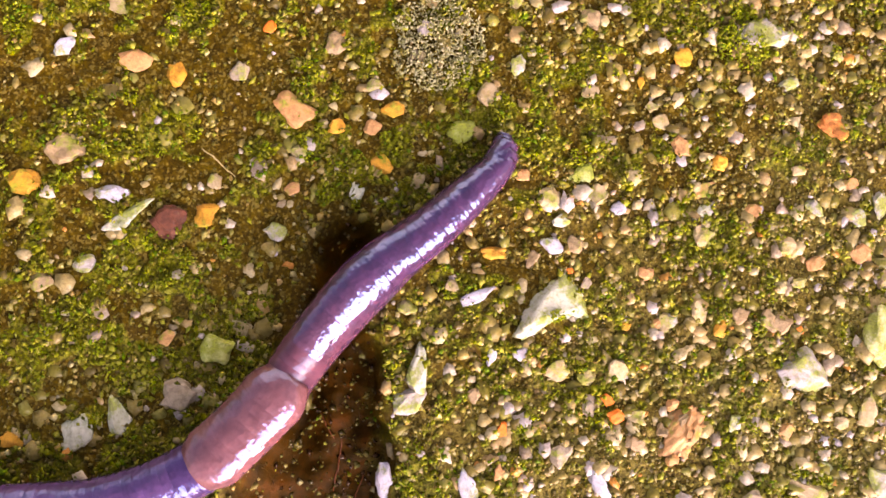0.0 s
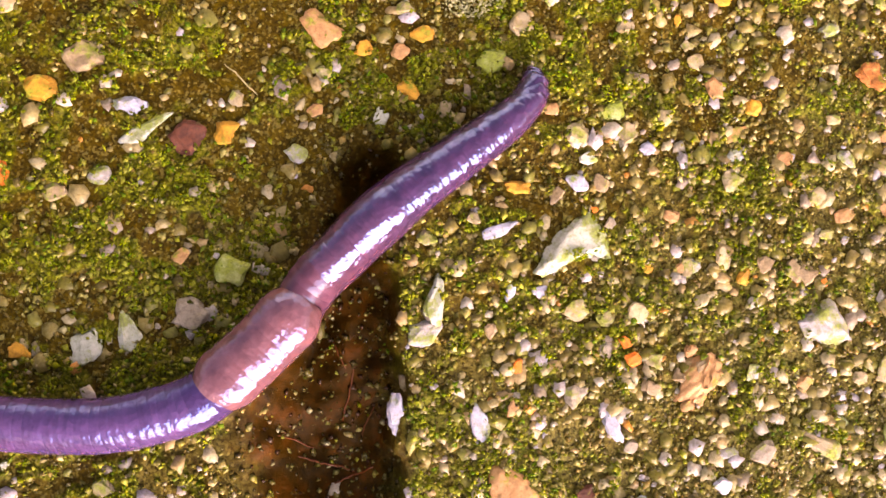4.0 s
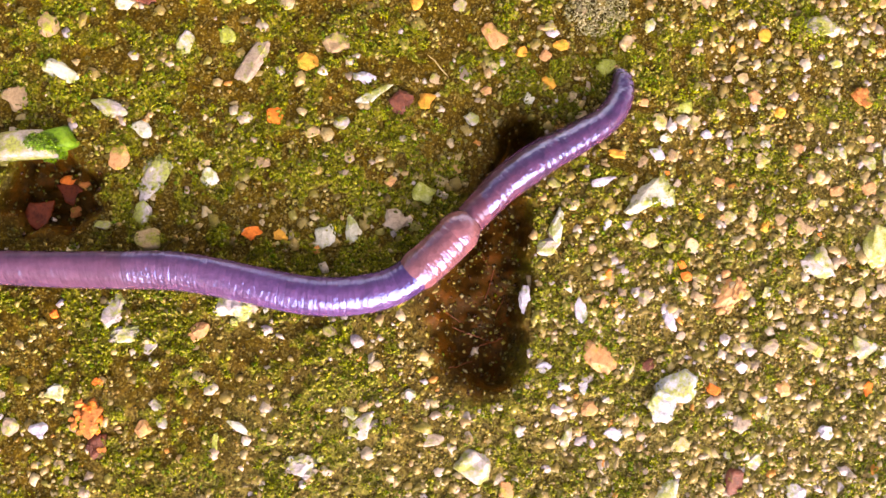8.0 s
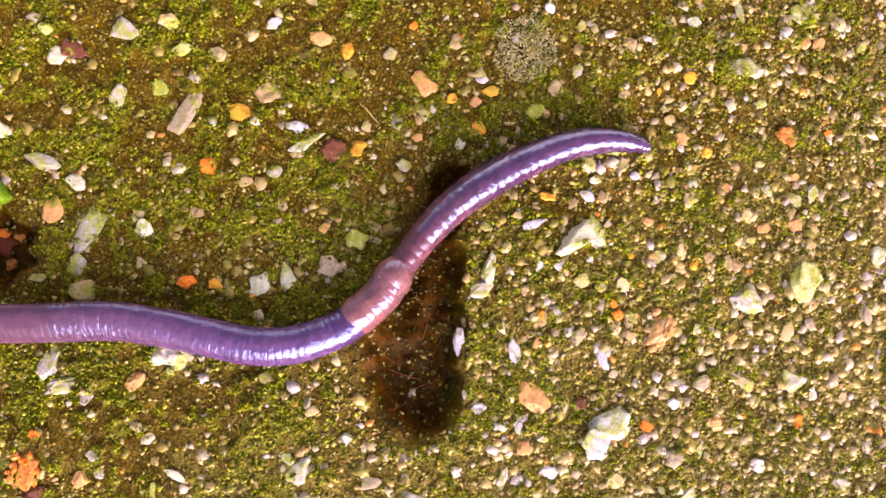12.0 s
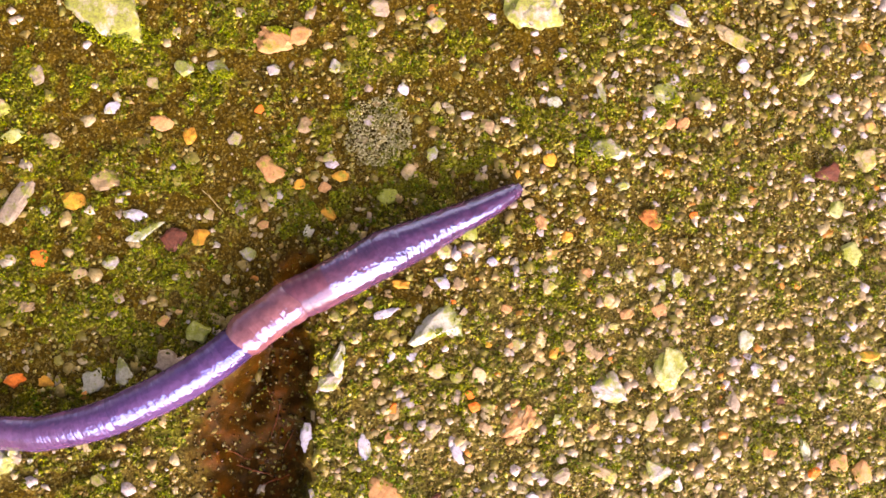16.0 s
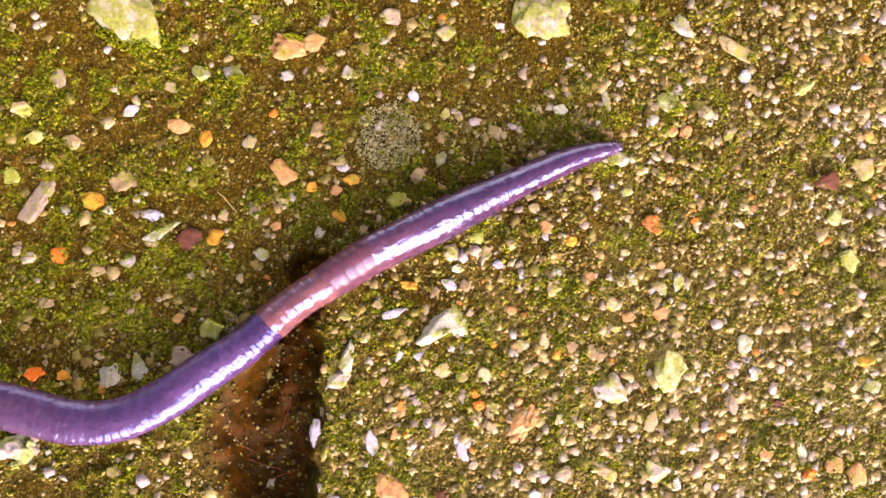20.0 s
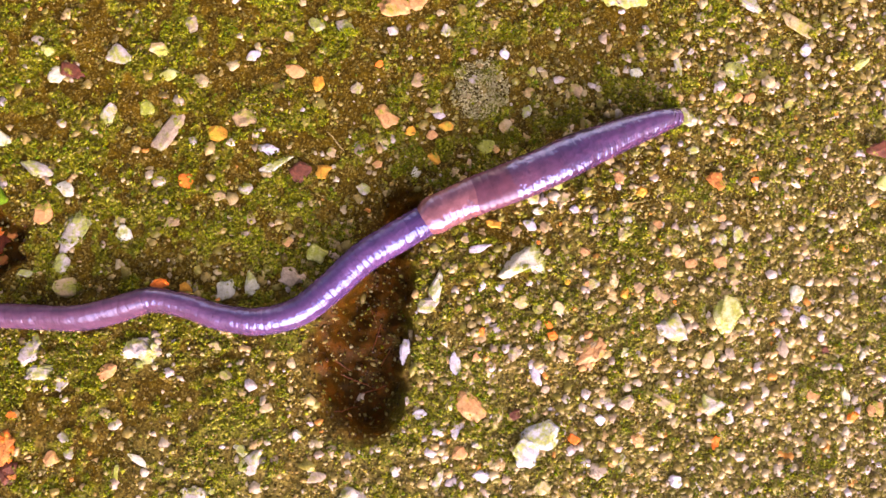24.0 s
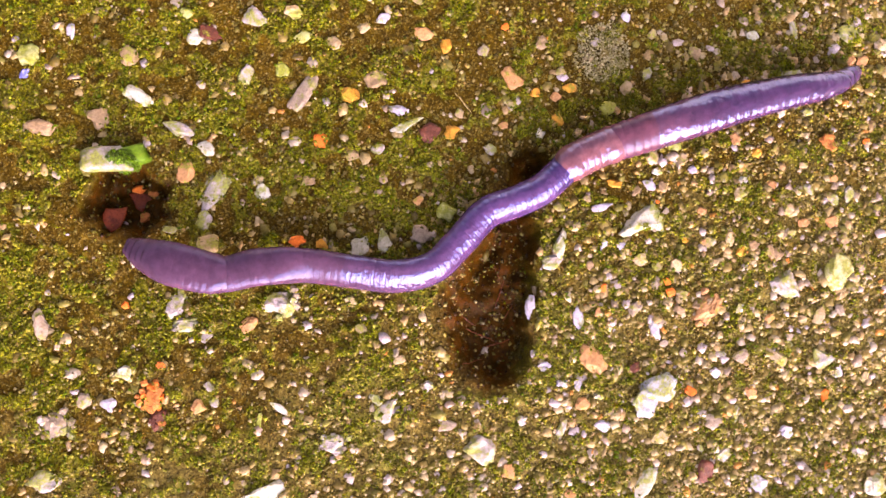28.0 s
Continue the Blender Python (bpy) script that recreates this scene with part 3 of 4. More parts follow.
stone(29.1, 11.5, 1.55, 1.55, 9, AMBER)
stone(39.6, 14.8, 3.1, 2.7, 9, CLUMP, rugged=2.0)
stone(45.2, 16.0, 1.08, 0.93, 9, ORANGE)
stone(6.5, 13.9, 2.63, 2.17, 9, GREEN)
stone(8.9, 17.3, 2.17, 2.17, 9, CREAM)
stone(11.3, 25.5, 1.55, 1.39, 99, CREAM)
stone(-4.1, 21.4, 2.01, 2.01, 9, TAN)
stone(-12.1, 18.8, 1.70, 1.70, 9, GREY)
stone(11.4, 19.8, 2.01, 1.39, 69, WHITE)
stone(27.5, 5.1, 2.02, 2.02, 9, CREAM)
stone(37.7, 2.7, 2.01, 1.55, 9, PEACH)
stone(1.9, -0.9, 1.70, 1.39, 9, CREAM)
stone(-8.7, 31.0, 5.2, 3.6, -4, PEACH, rugged=1.6)
stone(-5.8, 32.1, 2.96, 2.16, 26, PEACH)
stone(-18.8, 26.3, 2.29, 2.02, 6, WHITE)
stone(-14.9, 26.9, 3.23, 2.02, -14, WHITE)
stone(-8.6, 27.6, 1.62, 1.48, 6, WHITE)
stone(-1.4, 29.0, 1.75, 1.35, 86, WHITE)
stone(-27.9, 32.1, 10.6, 6.4, -32, PALE, taper=-0.25)
stone(22.5, 39.8, 8.4, 6.2, 6, PALE, rugged=2.4)
stone(10.3, 35.7, 2.79, 2.09, 6, GREY)
stone(3.0, 36.7, 2.79, 2.09, 6, GREY)
stone(41.3, 41.1, 3.91, 2.09, -34, WHITE, taper=-0.6)
stone(49.2, 39.3, 6.98, 2.23, -22, CREAM)
stone(50.3, 36.0, 1.95, 1.95, 6, LILAC)
stone(58.9, 35.7, 3.07, 1.26, 41, GREEN)
stone(48.7, 27.8, 1.68, 1.40, 86, CREAM)
stone(66.5, 13.3, 3.35, 3.21, 6, GREEN)
stone(64.1, 19.0, 2.37, 2.23, 6, GREEN)
stone(68.0, 25.8, 3.49, 3.21, 6, CREAM)
stone(62.5, 23.6, 3.21, 2.65, 6, RUST)
stone(52.2, -6.8, 2.93, 2.09, 96, GREY)
stone(54.9, -2.6, 1.68, 1.68, 6, LILAC)
stone(69.9, 0.4, 2.93, 1.54, 11, AMBER)
stone(71.0, -2.6, 3.07, 2.23, 6, WHITE)
stone(65.1, -3.4, 2.09, 1.54, 6, CREAM)
stone(53.4, 0.9, 2.65, 2.23, 96, MOSSY)
stone(58.6, -6.2, 1.40, 1.12, 6, RUST)
stone(64.1, -5.7, 2.37, 0.98, 76, MOSSY)
stone(62.2, -12.0, 3.07, 1.40, 116, MOSSY)
stone(63.5, -14.8, 1.68, 1.54, 6, ORANGE)
stone(66.6, -13.2, 2.51, 2.37, 6, PEACH)
stone(69.9, -14.2, 3.35, 2.93, 86, PEACH)
stone(57.7, -12.8, 2.37, 1.54, 6, PEACH)
stone(27.6, 9.1, 2.56, 1.15, 28, PEACH)
stone(33.2, 22.9, 4.4, 3.4, 26, WHITE, rugged=1.6)
stone(35.6, 18.6, 2.02, 1.35, 6, WHITE)
stone(-36.6, 16.0, 2.69, 1.62, 26, GREEN)
stone(-38.5, 19.0, 2.56, 2.02, 6, CREAM)
stone(-35.2, 23.4, 2.56, 1.89, 96, GREY)
stone(-38.7, 11.1, 2.02, 2.02, 6, GREEN)
stone(16.9, 10.3, 2.29, 1.62, 26, GREEN)
stone(41.7, 3.6, 2.29, 1.89, 6, PEACH)
stone(35.1, 4.3, 1.75, 1.62, 6, CREAM)
stone(33.1, -2.2, 2.29, 2.16, 6, TAN)
stone(27.0, -1.4, 2.16, 1.62, 76, CREAM)
stone(23.9, -2.3, 1.89, 1.15, 96, CREAM)
stone(14.1, 8.4, 2.09, 1.80, -0, CREAM)
stone(18.3, 8.6, 1.99, 1.61, 70, CREAM)
stone(20.0, 7.5, 1.42, 1.23, -0, LILAC)
stone(15.1, 6.4, 1.71, 1.14, -0, MOSSY)
stone(14.2, 4.3, 2.18, 1.52, -20, LILAC)
stone(9.3, 3.6, 2.37, 1.14, -0, AMBER)
stone(12.6, 3.1, 1.61, 1.33, 90, TAN)
stone(16.3, 4.4, 1.61, 1.42, 90, TAN)
stone(9.0, -5.0, 1.90, 0.85, 80, LILAC)
stone(11.5, -4.9, 1.61, 1.14, -0, LILAC)
stone(14.5, -6.4, 2.28, 1.80, 20, CREAM)
stone(17.1, -6.9, 1.71, 1.42, -0, CREAM)
stone(19.9, -6.3, 1.99, 1.90, -0, CREAM)
stone(21.4, -10.2, 1.90, 1.61, -0, CREAM)
stone(9.9, -11.1, 1.33, 1.04, 70, ORANGE)
stone(9.6, -14.5, 1.71, 0.85, 80, PEACH)
stone(17.3, -9.5, 1.52, 1.23, 90, GREY)
stone(25.7, 12.9, 2.09, 1.52, -60, PEACH)
stone(23.9, 15.1, 1.52, 1.33, -0, CREAM)
stone(23.2, 16.4, 1.23, 1.04, -0, CREAM)
stone(17.7, 17.6, 1.71, 1.33, 10, CREAM)
stone(-0.8, 17.8, 1.61, 1.23, 10, CREAM)
stone(0.7, 15.7, 2.09, 1.42, -0, AMBER)
stone(-0.3, 11.1, 2.09, 1.80, -0, AMBER)
stone(2.8, 9.7, 1.52, 1.14, 45, CREAM)
stone(-7.1, 12.0, 1.42, 1.23, -0, CREAM)
stone(-14.0, 9.5, 1.42, 1.23, 90, CREAM)
stone(-7.7, 8.9, 1.33, 1.14, -0, PEACH)
stone(-2.3, 8.7, 1.71, 1.23, 80, MOSSY)
stone(-1.0, 14.2, 1.61, 1.33, -0, PEACH)
stone(-4.0, 14.2, 1.52, 1.33, -0, AMBER)
stone(30.5, -1.8, 1.71, 1.52, -0, TAN)
stone(34.0, -2.5, 2.09, 1.90, -0, TAN)
stone(35.9, -3.0, 0.85, 0.76, -0, ORANGE)
stone(28.7, -2.8, 1.61, 1.14, 80, AMBER)
stone(20.6, -2.6, 0.95, 0.81, -0, AMBER)
stone(24.5, -2.2, 1.42, 1.33, -0, WHITE)
stone(23.3, -2.5, 1.23, 1.14, -0, PEACH)
stone(32.0, 7.3, 1.61, 1.33, -0, PEACH)
stone(27.7, 7.4, 1.61, 1.33, -0, MOSSY)
stone(36.2, 10.9, 1.42, 0.95, -0, CREAM)
stone(41.1, 9.8, 1.61, 1.14, -0, PEACH)
stone(41.6, 6.8, 1.90, 1.33, -60, WHITE)
stone(22.4, 1.9, 1.42, 1.23, -0, PEACH)
stone(15.8, 2.1, 0.66, 0.57, -0, ORANGE)
stone(22.2, 18.5, 1.14, 0.76, 90, AMBER)
stone(26.0, 20.8, 1.90, 1.71, -0, AMBER)
stone(29.8, -10.9, 1.61, 1.04, 80, WHITE)
stone(34.5, -11.7, 1.61, 1.33, 80, PEACH)
stone(39.3, -11.0, 1.42, 1.14, -0, CREAM)
stone(-9.6, 22.5, 1.23, 0.95, 50, ORANGE)
stone(-26.4, 20.6, 2.37, 1.42, 40, LILAC)
stone(5.7, 0.9, 1.33, 1.14, -0, CREAM)
stone(17.2, 1.1, 1.14, 1.04, -0, GREY)
stone(11.7, 10.3, 1.33, 1.04, -0, PEACH)
stone(40.2, 21.2, 1.14, 0.95, -0, CREAM)


# crumbled brick and grit lying in small heaps
def heap(x, y, spread_x, spread_y, n, size, mats, seed):
    """Loose chunks lying close together."""
    r = random.Random(seed)
    for k in range(n):
        d = r.uniform(0.5, 1.1) * size
        stone(round(x + r.gauss(0, spread_x), 2), round(y + r.gauss(0, spread_y), 2), d * r.uniform(1.0, 1.4), d, r.uniform(0, 180), mats[k % len(mats)], rise=0.3, rugged=1.8)


heap(-48.0, -34.2, 0.9, 1.5, 16, 1.2, (ORANGE, CLUMP, CLUMP), 1)
heap(-47.0, -37.9, 0.5, 1.0, 8, 1.0, (CLUMP, RUST, RUST), 2)
heap(-59.5, -40.4, 1.1, 1.1, 14, 1.1, (GREY, CREAM, WHITE, TAN), 3)
heap(-23.9, -37.6, 1.1, 0.7, 9, 1.0, (WHITE, GREY, LILAC), 4)
heap(-33.4, -20.3, 1.6, 1.0, 10, 1.1, (WHITE, GREY, MOSSY), 5)
heap(25.0, -11.8, 0.9, 1.1, 7, 1.2, (PEACH, TAN), 6)
stone(-71.5, 4.5, 1.9, 1.1, 60, BLUE, rise=0.3, rugged=2.0)

# more pebbles of middle size on the sandier side
for k in range(50):
    x, y = rng.uniform(-30, 74), rng.uniform(-46, 44)
    if inside_slot(x, y) < -2 and all((x - a) ** 2 + (y - b) ** 2 > (c + 1.2) ** 2 for a, b, c in TAKEN):
        size = rng.uniform(1.2, 2.2)
        stone(x, y, size, size * rng.uniform(0.6, 0.95), rng.uniform(0, 180), (CREAM, TAN, CREAM, PEACH, LILAC, GREY, WHITE)[k % 7])


# ---------------------------------------------------------------- the white and green stone over the pit
chip = tagged(new("stone_chip"), "bright white stone chip with a mossy end beside a pit", "stone")


def chip_part(name, x, y, z, length, width, tall, angle, mat, seed):
    """A squarish splinter with flat faces and soft edges."""
    r = np.random.RandomState(seed)
    v, f = ICO2
    planes = np.array([(1, 0.12, 0.1), (-1, 0.1, 0.15), (0.05, 1, 0.2), (-0.08, -1, 0.1), (0.1, 0, 1), (0, 0, -1), (0.7, 0.7, 0.2), (-0.7, 0.75, 0.4)])
    planes /= np.linalg.norm(planes, axis=1, keepdims=True)
    reach = np.clip(v @ planes.T, 1e-3, None) / np.array([0.9, 0.92, 0.85, 0.9, 0.8, 0.8, 1.05, 1.12])
    q = v / (np.sum(reach ** 22, axis=1, keepdims=True) ** (1 / 22))
    for wave in (3.0, 6.0):
        q = q + 0.16 / wave * np.sin(q @ (r.normal(size=(3, 3)) * wave).T)
    me = bpy.data.meshes.new(name)
    me.from_pydata(q * (length / 2, width / 2, tall / 2) * MM, [], f.tolist())
    me.shade_smooth()
    me.materials.append(mat)
    ob = new(name, me)
    ob.parent = chip
    ob.matrix_basis = pose(x * MM, y * MM, z * MM, 0, 0, angle)


chip_part("splinter", -59.2, -4.8, 0.75, 6.6, 3.5, 2.2, 14, WHITE, 5)
chip_part("mossy_end", -56.2, -3.9, 0.80, 4.6, 2.8, 2.1, 26, MOSSED, 6)
# stones lying in the pit
stone(-57.6, -12.2, 4.2, 3.2, 60, WET_RED, low=True)
stone(-54.6, -9.6, 4.6, 2.6, -25, WET_RED, low=True)
stone(-55.2, -8.0, 2.4, 1.2, 10, ORANGE, low=True)
stone(-53.3, -8.3, 1.6, 1.4, 10, CLUMP, low=True)
stone(-53.9, -11.5, 1.9, 1.4, 40, CLUMP, low=True)


# ---------------------------------------------------------------- sand grains, moss, lichen
def scatter(n, density):
    """Places over the seen ground, kept where the density is above a random level."""
    x, y = rng.uniform(-80, 80, n), rng.uniform(-56, 56, n)
    keep = rng.rand(n) < density(x, y)
    return x[keep], y[keep]


def clear_of_stones(x, y, share):
    ok = np.ones(len(x), bool)
    for sx, sy, sr in TAKEN:
        ok &= (x - sx) ** 2 + (y - sy) ** 2 > (sr * share) ** 2
    return ok


def grains(n, lo, hi, density, name, base, mat, sink):
    x, y = scatter(n, density)
    ok = clear_of_stones(x, y, 0.58)
    x, y = x[ok], y[ok]
    m = len(x)
    s = lo + (hi - lo) * rng.rand(m) ** 2.2
    z = height(x, y) + s * sink
    return many(name, *base, x, y, z, s * rng.uniform(0.7, 1.15, m), s * rng.uniform(0.6, 1.0, m), s * rng.uniform(0.3, 0.55, m),
                rng.rand(m) * 6.283, rng.uniform(-0.25, 0.25, m), mat, 0.8)


def sandy(x, y):
    return np.clip(0.29 + 0.008 * x - 0.006 * y + 0.35 * (smooth_noise(x, y, 5, 2) - 0.5), 0.10, 1) * (1 - 0.6 * dark_film(x, y)) * np.where((inside_slot(x, y) > -0.3) | (pit(x, y) < 1.1), 0.06, 1)


coarse = grains(36000, 0.24, 0.95, sandy, "sand_grains", SLAB, SAND, 0.06)
tagged(coarse, "cream, tan and white sand grains set in the concrete", "sand", kind="stuff")
fine = grains(64000, 0.10, 0.30, lambda x, y: 0.12 + 0.9 * sandy(x, y), "fine_grit", OCTA, CRUMB, 0.2)
tagged(fine, "fine pale grit scattered over dark algae film", "grit", kind="stuff")


def crumbly(x, y):
    return np.clip(0.38 + 0.006 * x - 0.005 * y + 0.9 * (smooth_noise(x, y, 3, 1) - 0.5) + 0.5 * (smooth_noise(x, y, 1.1, 2) - 0.5), 0.05, 1) * (1 - 0.7 * dark_film(x, y)) * np.where((inside_slot(x, y) > -0.3) | (pit(x, y) < 1.1), 0.06, 1)


crumbs = grains(150000, 0.12, 0.42, crumbly, "algae_crumbs", OCTA, CRUMB, 0.25)
tagged(crumbs, "tiny olive and buff crumbs coated with algae", "crumbs", kind="stuff")


# grit for slot and pit only, with shade put into its colour
slot_grit = grains(60000, 0.10, 0.42, lambda x, y: np.where((inside_slot(x, y) > 0.2) | (pit(x, y) < 1.0), 0.75, 0), "slot_grit", OCTA, SLOT_GRIT, 0.2)
tagged(slot_grit, "muddy olive and rust grit, darkened for shade, on the wet slot floor", "grit", kind="stuff")


def moss_field(n, lo, hi, density, name, mat, lift):
    x, y = scatter(n, density)
    ok = clear_of_stones(x, y, 0.5)
    x, y = x[ok], y[ok]
    m = len(x)
    s = lo + (hi - lo) * rng.rand(m)
    return many(name, *OCTA, x, y, height(x, y) + lift * rng.rand(m), s, s * rng.uniform(0.4, 0.8, m), s * rng.uniform(0.3, 0.6, m),
                rng.rand(m) * 6.283, rng.uniform(-0.5, 0.5, m), mat, 0.9)


def moss_density(x, y):
    return mossiness(x, y) ** 1.6 * (1 - 0.5 * dark_film(x, y)) * np.where((inside_slot(x, y) > -0.2) | (pit(x, y) < 1.1), 0.02, 1)


tagged(moss_field(125000, 0.10, 0.36, moss_density, "moss", MOSS, 0.45), "low olive-green moss spread over the concrete", "moss", kind="stuff")


def patch(name, cx, cy, rx, ry, n, lo, hi, mat, lift, label, category, seed):
    r = np.random.RandomState(seed)
    a, d = r.rand(n) * 6.283, np.sqrt(r.rand(n))
    d = d * (0.75 + 0.5 * smooth_noise(np.cos(a) * 3 + cx, np.sin(a) * 3 + cy, 1.0, 1))
    x, y = cx + rx * d * np.cos(a), cy + ry * d * np.sin(a)
    s = lo + (hi - lo) * r.rand(n)
    z = height(x, y) + lift * (1 - 0.8 * np.minimum(d, 1) ** 2) * r.rand(n)
    ob = many(name, *OCTA, x, y, z, s, s * 0.5, s * 0.7, r.rand(n) * 6.283, r.uniform(-0.9, 0.9, n), mat, 0.5)
    return tagged(ob, label, category, kind="stuff")


def tufts(n, name, mat):
    """Small cushions of moss, each a cluster of short leaves."""
    x, y = scatter(n, lambda a, b: np.clip(mossiness(a, b) * 1.6 - 0.75, 0, 1) * np.where((inside_slot(a, b) > -0.3) | (pit(a, b) < 1.2), 0, 1))
    ok = clear_of_stones(x, y, 0.78)
    x, y = x[ok], y[ok]
    per = 16
    cx, cy = np.repeat(x, per), np.repeat(y, per)
    size = np.repeat(rng.uniform(0.25, 0.75, len(x)), per)
    a, d = rng.rand(len(cx)) * 6.283, np.sqrt(rng.rand(len(cx))) * size
    px, py = cx + d * np.cos(a), cy + d * np.sin(a)
    s = rng.uniform(0.10, 0.24, len(cx))
    z = height(px, py) + 0.75 * size * (1 - (d / size) ** 2) * rng.uniform(0.5, 1, len(cx))
    return many(name, *OCTA, px, py, z, s, s * 0.45, s * 0.6, a + rng.normal(size=len(cx)) * 0.6, rng.uniform(-0.2, 0.9, len(cx)), mat, 0.4)


tagged(tufts(5200, "moss_cushions", TUFT), "small bright green moss cushions on the concrete", "moss", kind="stuff")
patch("lichen", 4.9, 21.4, 3.9, 4.2, 1700, 0.08, 0.24, LICHEN, 0.6, "fluffy grey-green lichen tuft on the concrete", "lichen", 3)
patch("moss_tuft", -57.0, -4.6, 2.5, 1.6, 1500, 0.1, 0.3, BRIGHT_MOSS, 3.2, "vivid green moss on a white stone chip", "moss", 4)

for cx, cy, rx, ry, n, seed in ((40.8, 30.5, 1.5, 1.1, 420, 21), (-14.5, 26.3, 1.2, 0.7, 300, 22), (14.0, -1.6, 1.6, 0.8, 320, 23), (31.6, 22.6, 2.6, 2.4, 500, 24), (-27.0, 29.4, 4.5, 1.8, 900, 25), (-8.6, 32.3, 1.5, 0.6, 260, 26)):
    patch("moss_tuft", cx, cy, rx, ry, n, 0.08, 0.24, TUFT, 1.0, "lime green moss tuft grown over a pale stone", "moss", seed)



def fibre(x, y, length, angle, thick, seed):
    """A rotten root thread lying on the slot's floor."""
    r = np.random.RandomState(seed)
    n, k = 14, 5
    u = np.linspace(-0.5, 0.5, n) * length
    side = np.cumsum(r.normal(size=n)) * length * 0.012
    c, sn = math.cos(radians(angle)), math.sin(radians(angle))
    px, py = x + u * c - side * sn, y + u * sn + side * c
    pz = height(px, py) + thick * 0.8
    verts, faces = [], []
    for i in range(n):
        w = thick * (0.4 + 0.6 * math.sin(math.pi * (i + 0.5) / n))
        for j in range(k):
            a = 6.28319 * j / k
            verts.append(((px[i] - sn * w * math.cos(a)) * MM, (py[i] + c * w * math.cos(a)) * MM, (pz[i] + w * math.sin(a)) * MM))
    faces = [(i * k + j, i * k + (j + 1) % k, (i + 1) * k + (j + 1) % k, (i + 1) * k + j) for i in range(n - 1) for j in range(k)]
    if not seed:
        return tagged(mesh_object("straw", verts, faces, STRAW), "thin dry pale straw lying on the algae film", "straw")
    return tagged(mesh_object("root_fibre", verts, faces, FIBRE), "thin reddish rotten root fibre lying in the slot", "root fibre", "root fibres in the slot")


for x, y, length, angle, thick, seed in ((-5.5, -20.5, 5.0, -12, 0.12, 1), (-3.2, -21.2, 3.6, 30, 0.10, 2), (-8.0, -18.6, 3.4, -25, 0.09, 3), (-4.0, -14.5, 4.6, 82, 0.09, 4),
                                         (-2.2, -17.0, 3.0, 70, 0.08, 5), (-6.4, -24.3, 3.2, 15, 0.09, 6), (-5.0, -11.0, 3.0, -60, 0.08, 7), (-13.9, 10.9, 3.6, -46, 0.07, 0)):
    fibre(x, y, length, angle, thick, seed)

# ---------------------------------------------------------------- the earthworm
WORM = tagged(new("earthworm"), "glossy purple-brown earthworm with a pink saddle crawling over mossy concrete", "earthworm")
N_HEAD, N_SADDLE, N_TAIL = 32, 7, 80
COUNT = N_HEAD + N_SADDLE + N_TAIL
TIMES, SHAPES = [], []


def spline(pts, per=12):
    """A Catmull-Rom line through the points."""
    p = np.array([2 * pts[0] - pts[1], *pts, 2 * pts[-1] - pts[-2]])
    t = np.linspace(0, 1, per, endpoint=False)[:, None]
    out = [0.5 * (2 * b + (c - a) * t + (2 * a - 5 * b + 4 * c - d) * t ** 2 + (3 * b - a - 3 * c + d) * t ** 3)
           for a, b, c, d in zip(p, p[1:], p[2:], p[3:])]
    return np.vstack(out + [pts[-1:]])


def along(line, s):
    d = np.r_[0, np.cumsum(np.linalg.norm(np.diff(line, axis=0), axis=1))]
    return np.stack([np.interp(s * d[-1], d, line[:, k]) for k in (0, 1)], -1)


def body(t, saddle, tail, widths, *pts, tip=()):
    """The worm at a time: its middle line from the snout to the tail in millimetres; the saddle's and the tail's first point; its widths, and those of a knotted tail tip."""
    line = spline(np.array(pts, float))
    a, b = saddle * 12, tail * 12
    half = lambda n: (np.arange(n) + 0.5) / n
    xy = np.vstack([along(line[:a + 1], half(N_HEAD)), along(line[a:b + 1], half(N_SADDLE)), along(line[b:], half(N_TAIL))])
    widths = [*widths[:2], widths[2] * 0.95, widths[3], widths[3], 0.4 * widths[3] + 0.55 * widths[4], *widths[4:]]
    back = N_HEAD + N_SADDLE
    st = [0.25 * N_HEAD, 0.6 * N_HEAD, N_HEAD - 1, N_HEAD + 0.6, back - 0.8, back + 1, N_HEAD + N_SADDLE + 0.15 * N_TAIL, N_HEAD + N_SADDLE + 0.5 * N_TAIL, N_HEAD + N_SADDLE + 0.85 * N_TAIL]
    if tip:
        keep = [k for k, v in enumerate(st) if v < back + (tip[0][0] - 0.08) * N_TAIL]
        st = [st[k] for k in keep] + [back + f * N_TAIL for f, _ in tip]
        widths = [widths[k] for k in keep] + [w for _, w in tip]
    TIMES.append(t)
    SHAPES.append((xy, np.interp(np.arange(COUNT) + 0.5, st, widths)))


body(0, 8, 10, (3.29, 4.8, 4.34, 5.26, 4.43, 4.34, 4.34),
     (9.9, 12.7), (9.0, 10.4), (6.9, 8.3), (4.1, 5.7), (0.9, 3.2), (-1.8, 0.7), (-4.0, -1.8), (-6.0, -4.3), (-8.4, -7.6), (-10.6, -10.0), (-13.3, -12.5), (-15.7, -14.0), (-18.7, -15.3), (-22.9, -16.3), (-27.1, -16.4), (-70.4, -17.6))
body(2, 8, 10, (3.26, 4.75, 4.3, 5.07, 4.39, 4.3, 4.3),
     (9.9, 12.4), (9.0, 9.9), (6.3, 7.5), (3.1, 5.1), (0.0, 2.6), (-2.6, 0.3), (-4.7, -2.5), (-6.9, -4.9), (-8.5, -7.6), (-10.6, -10.0), (-13.3, -12.6), (-15.2, -14.0), (-18.1, -15.1), (-23.0, -15.9), (-27.2, -16.2), (-70.4, -19.3))
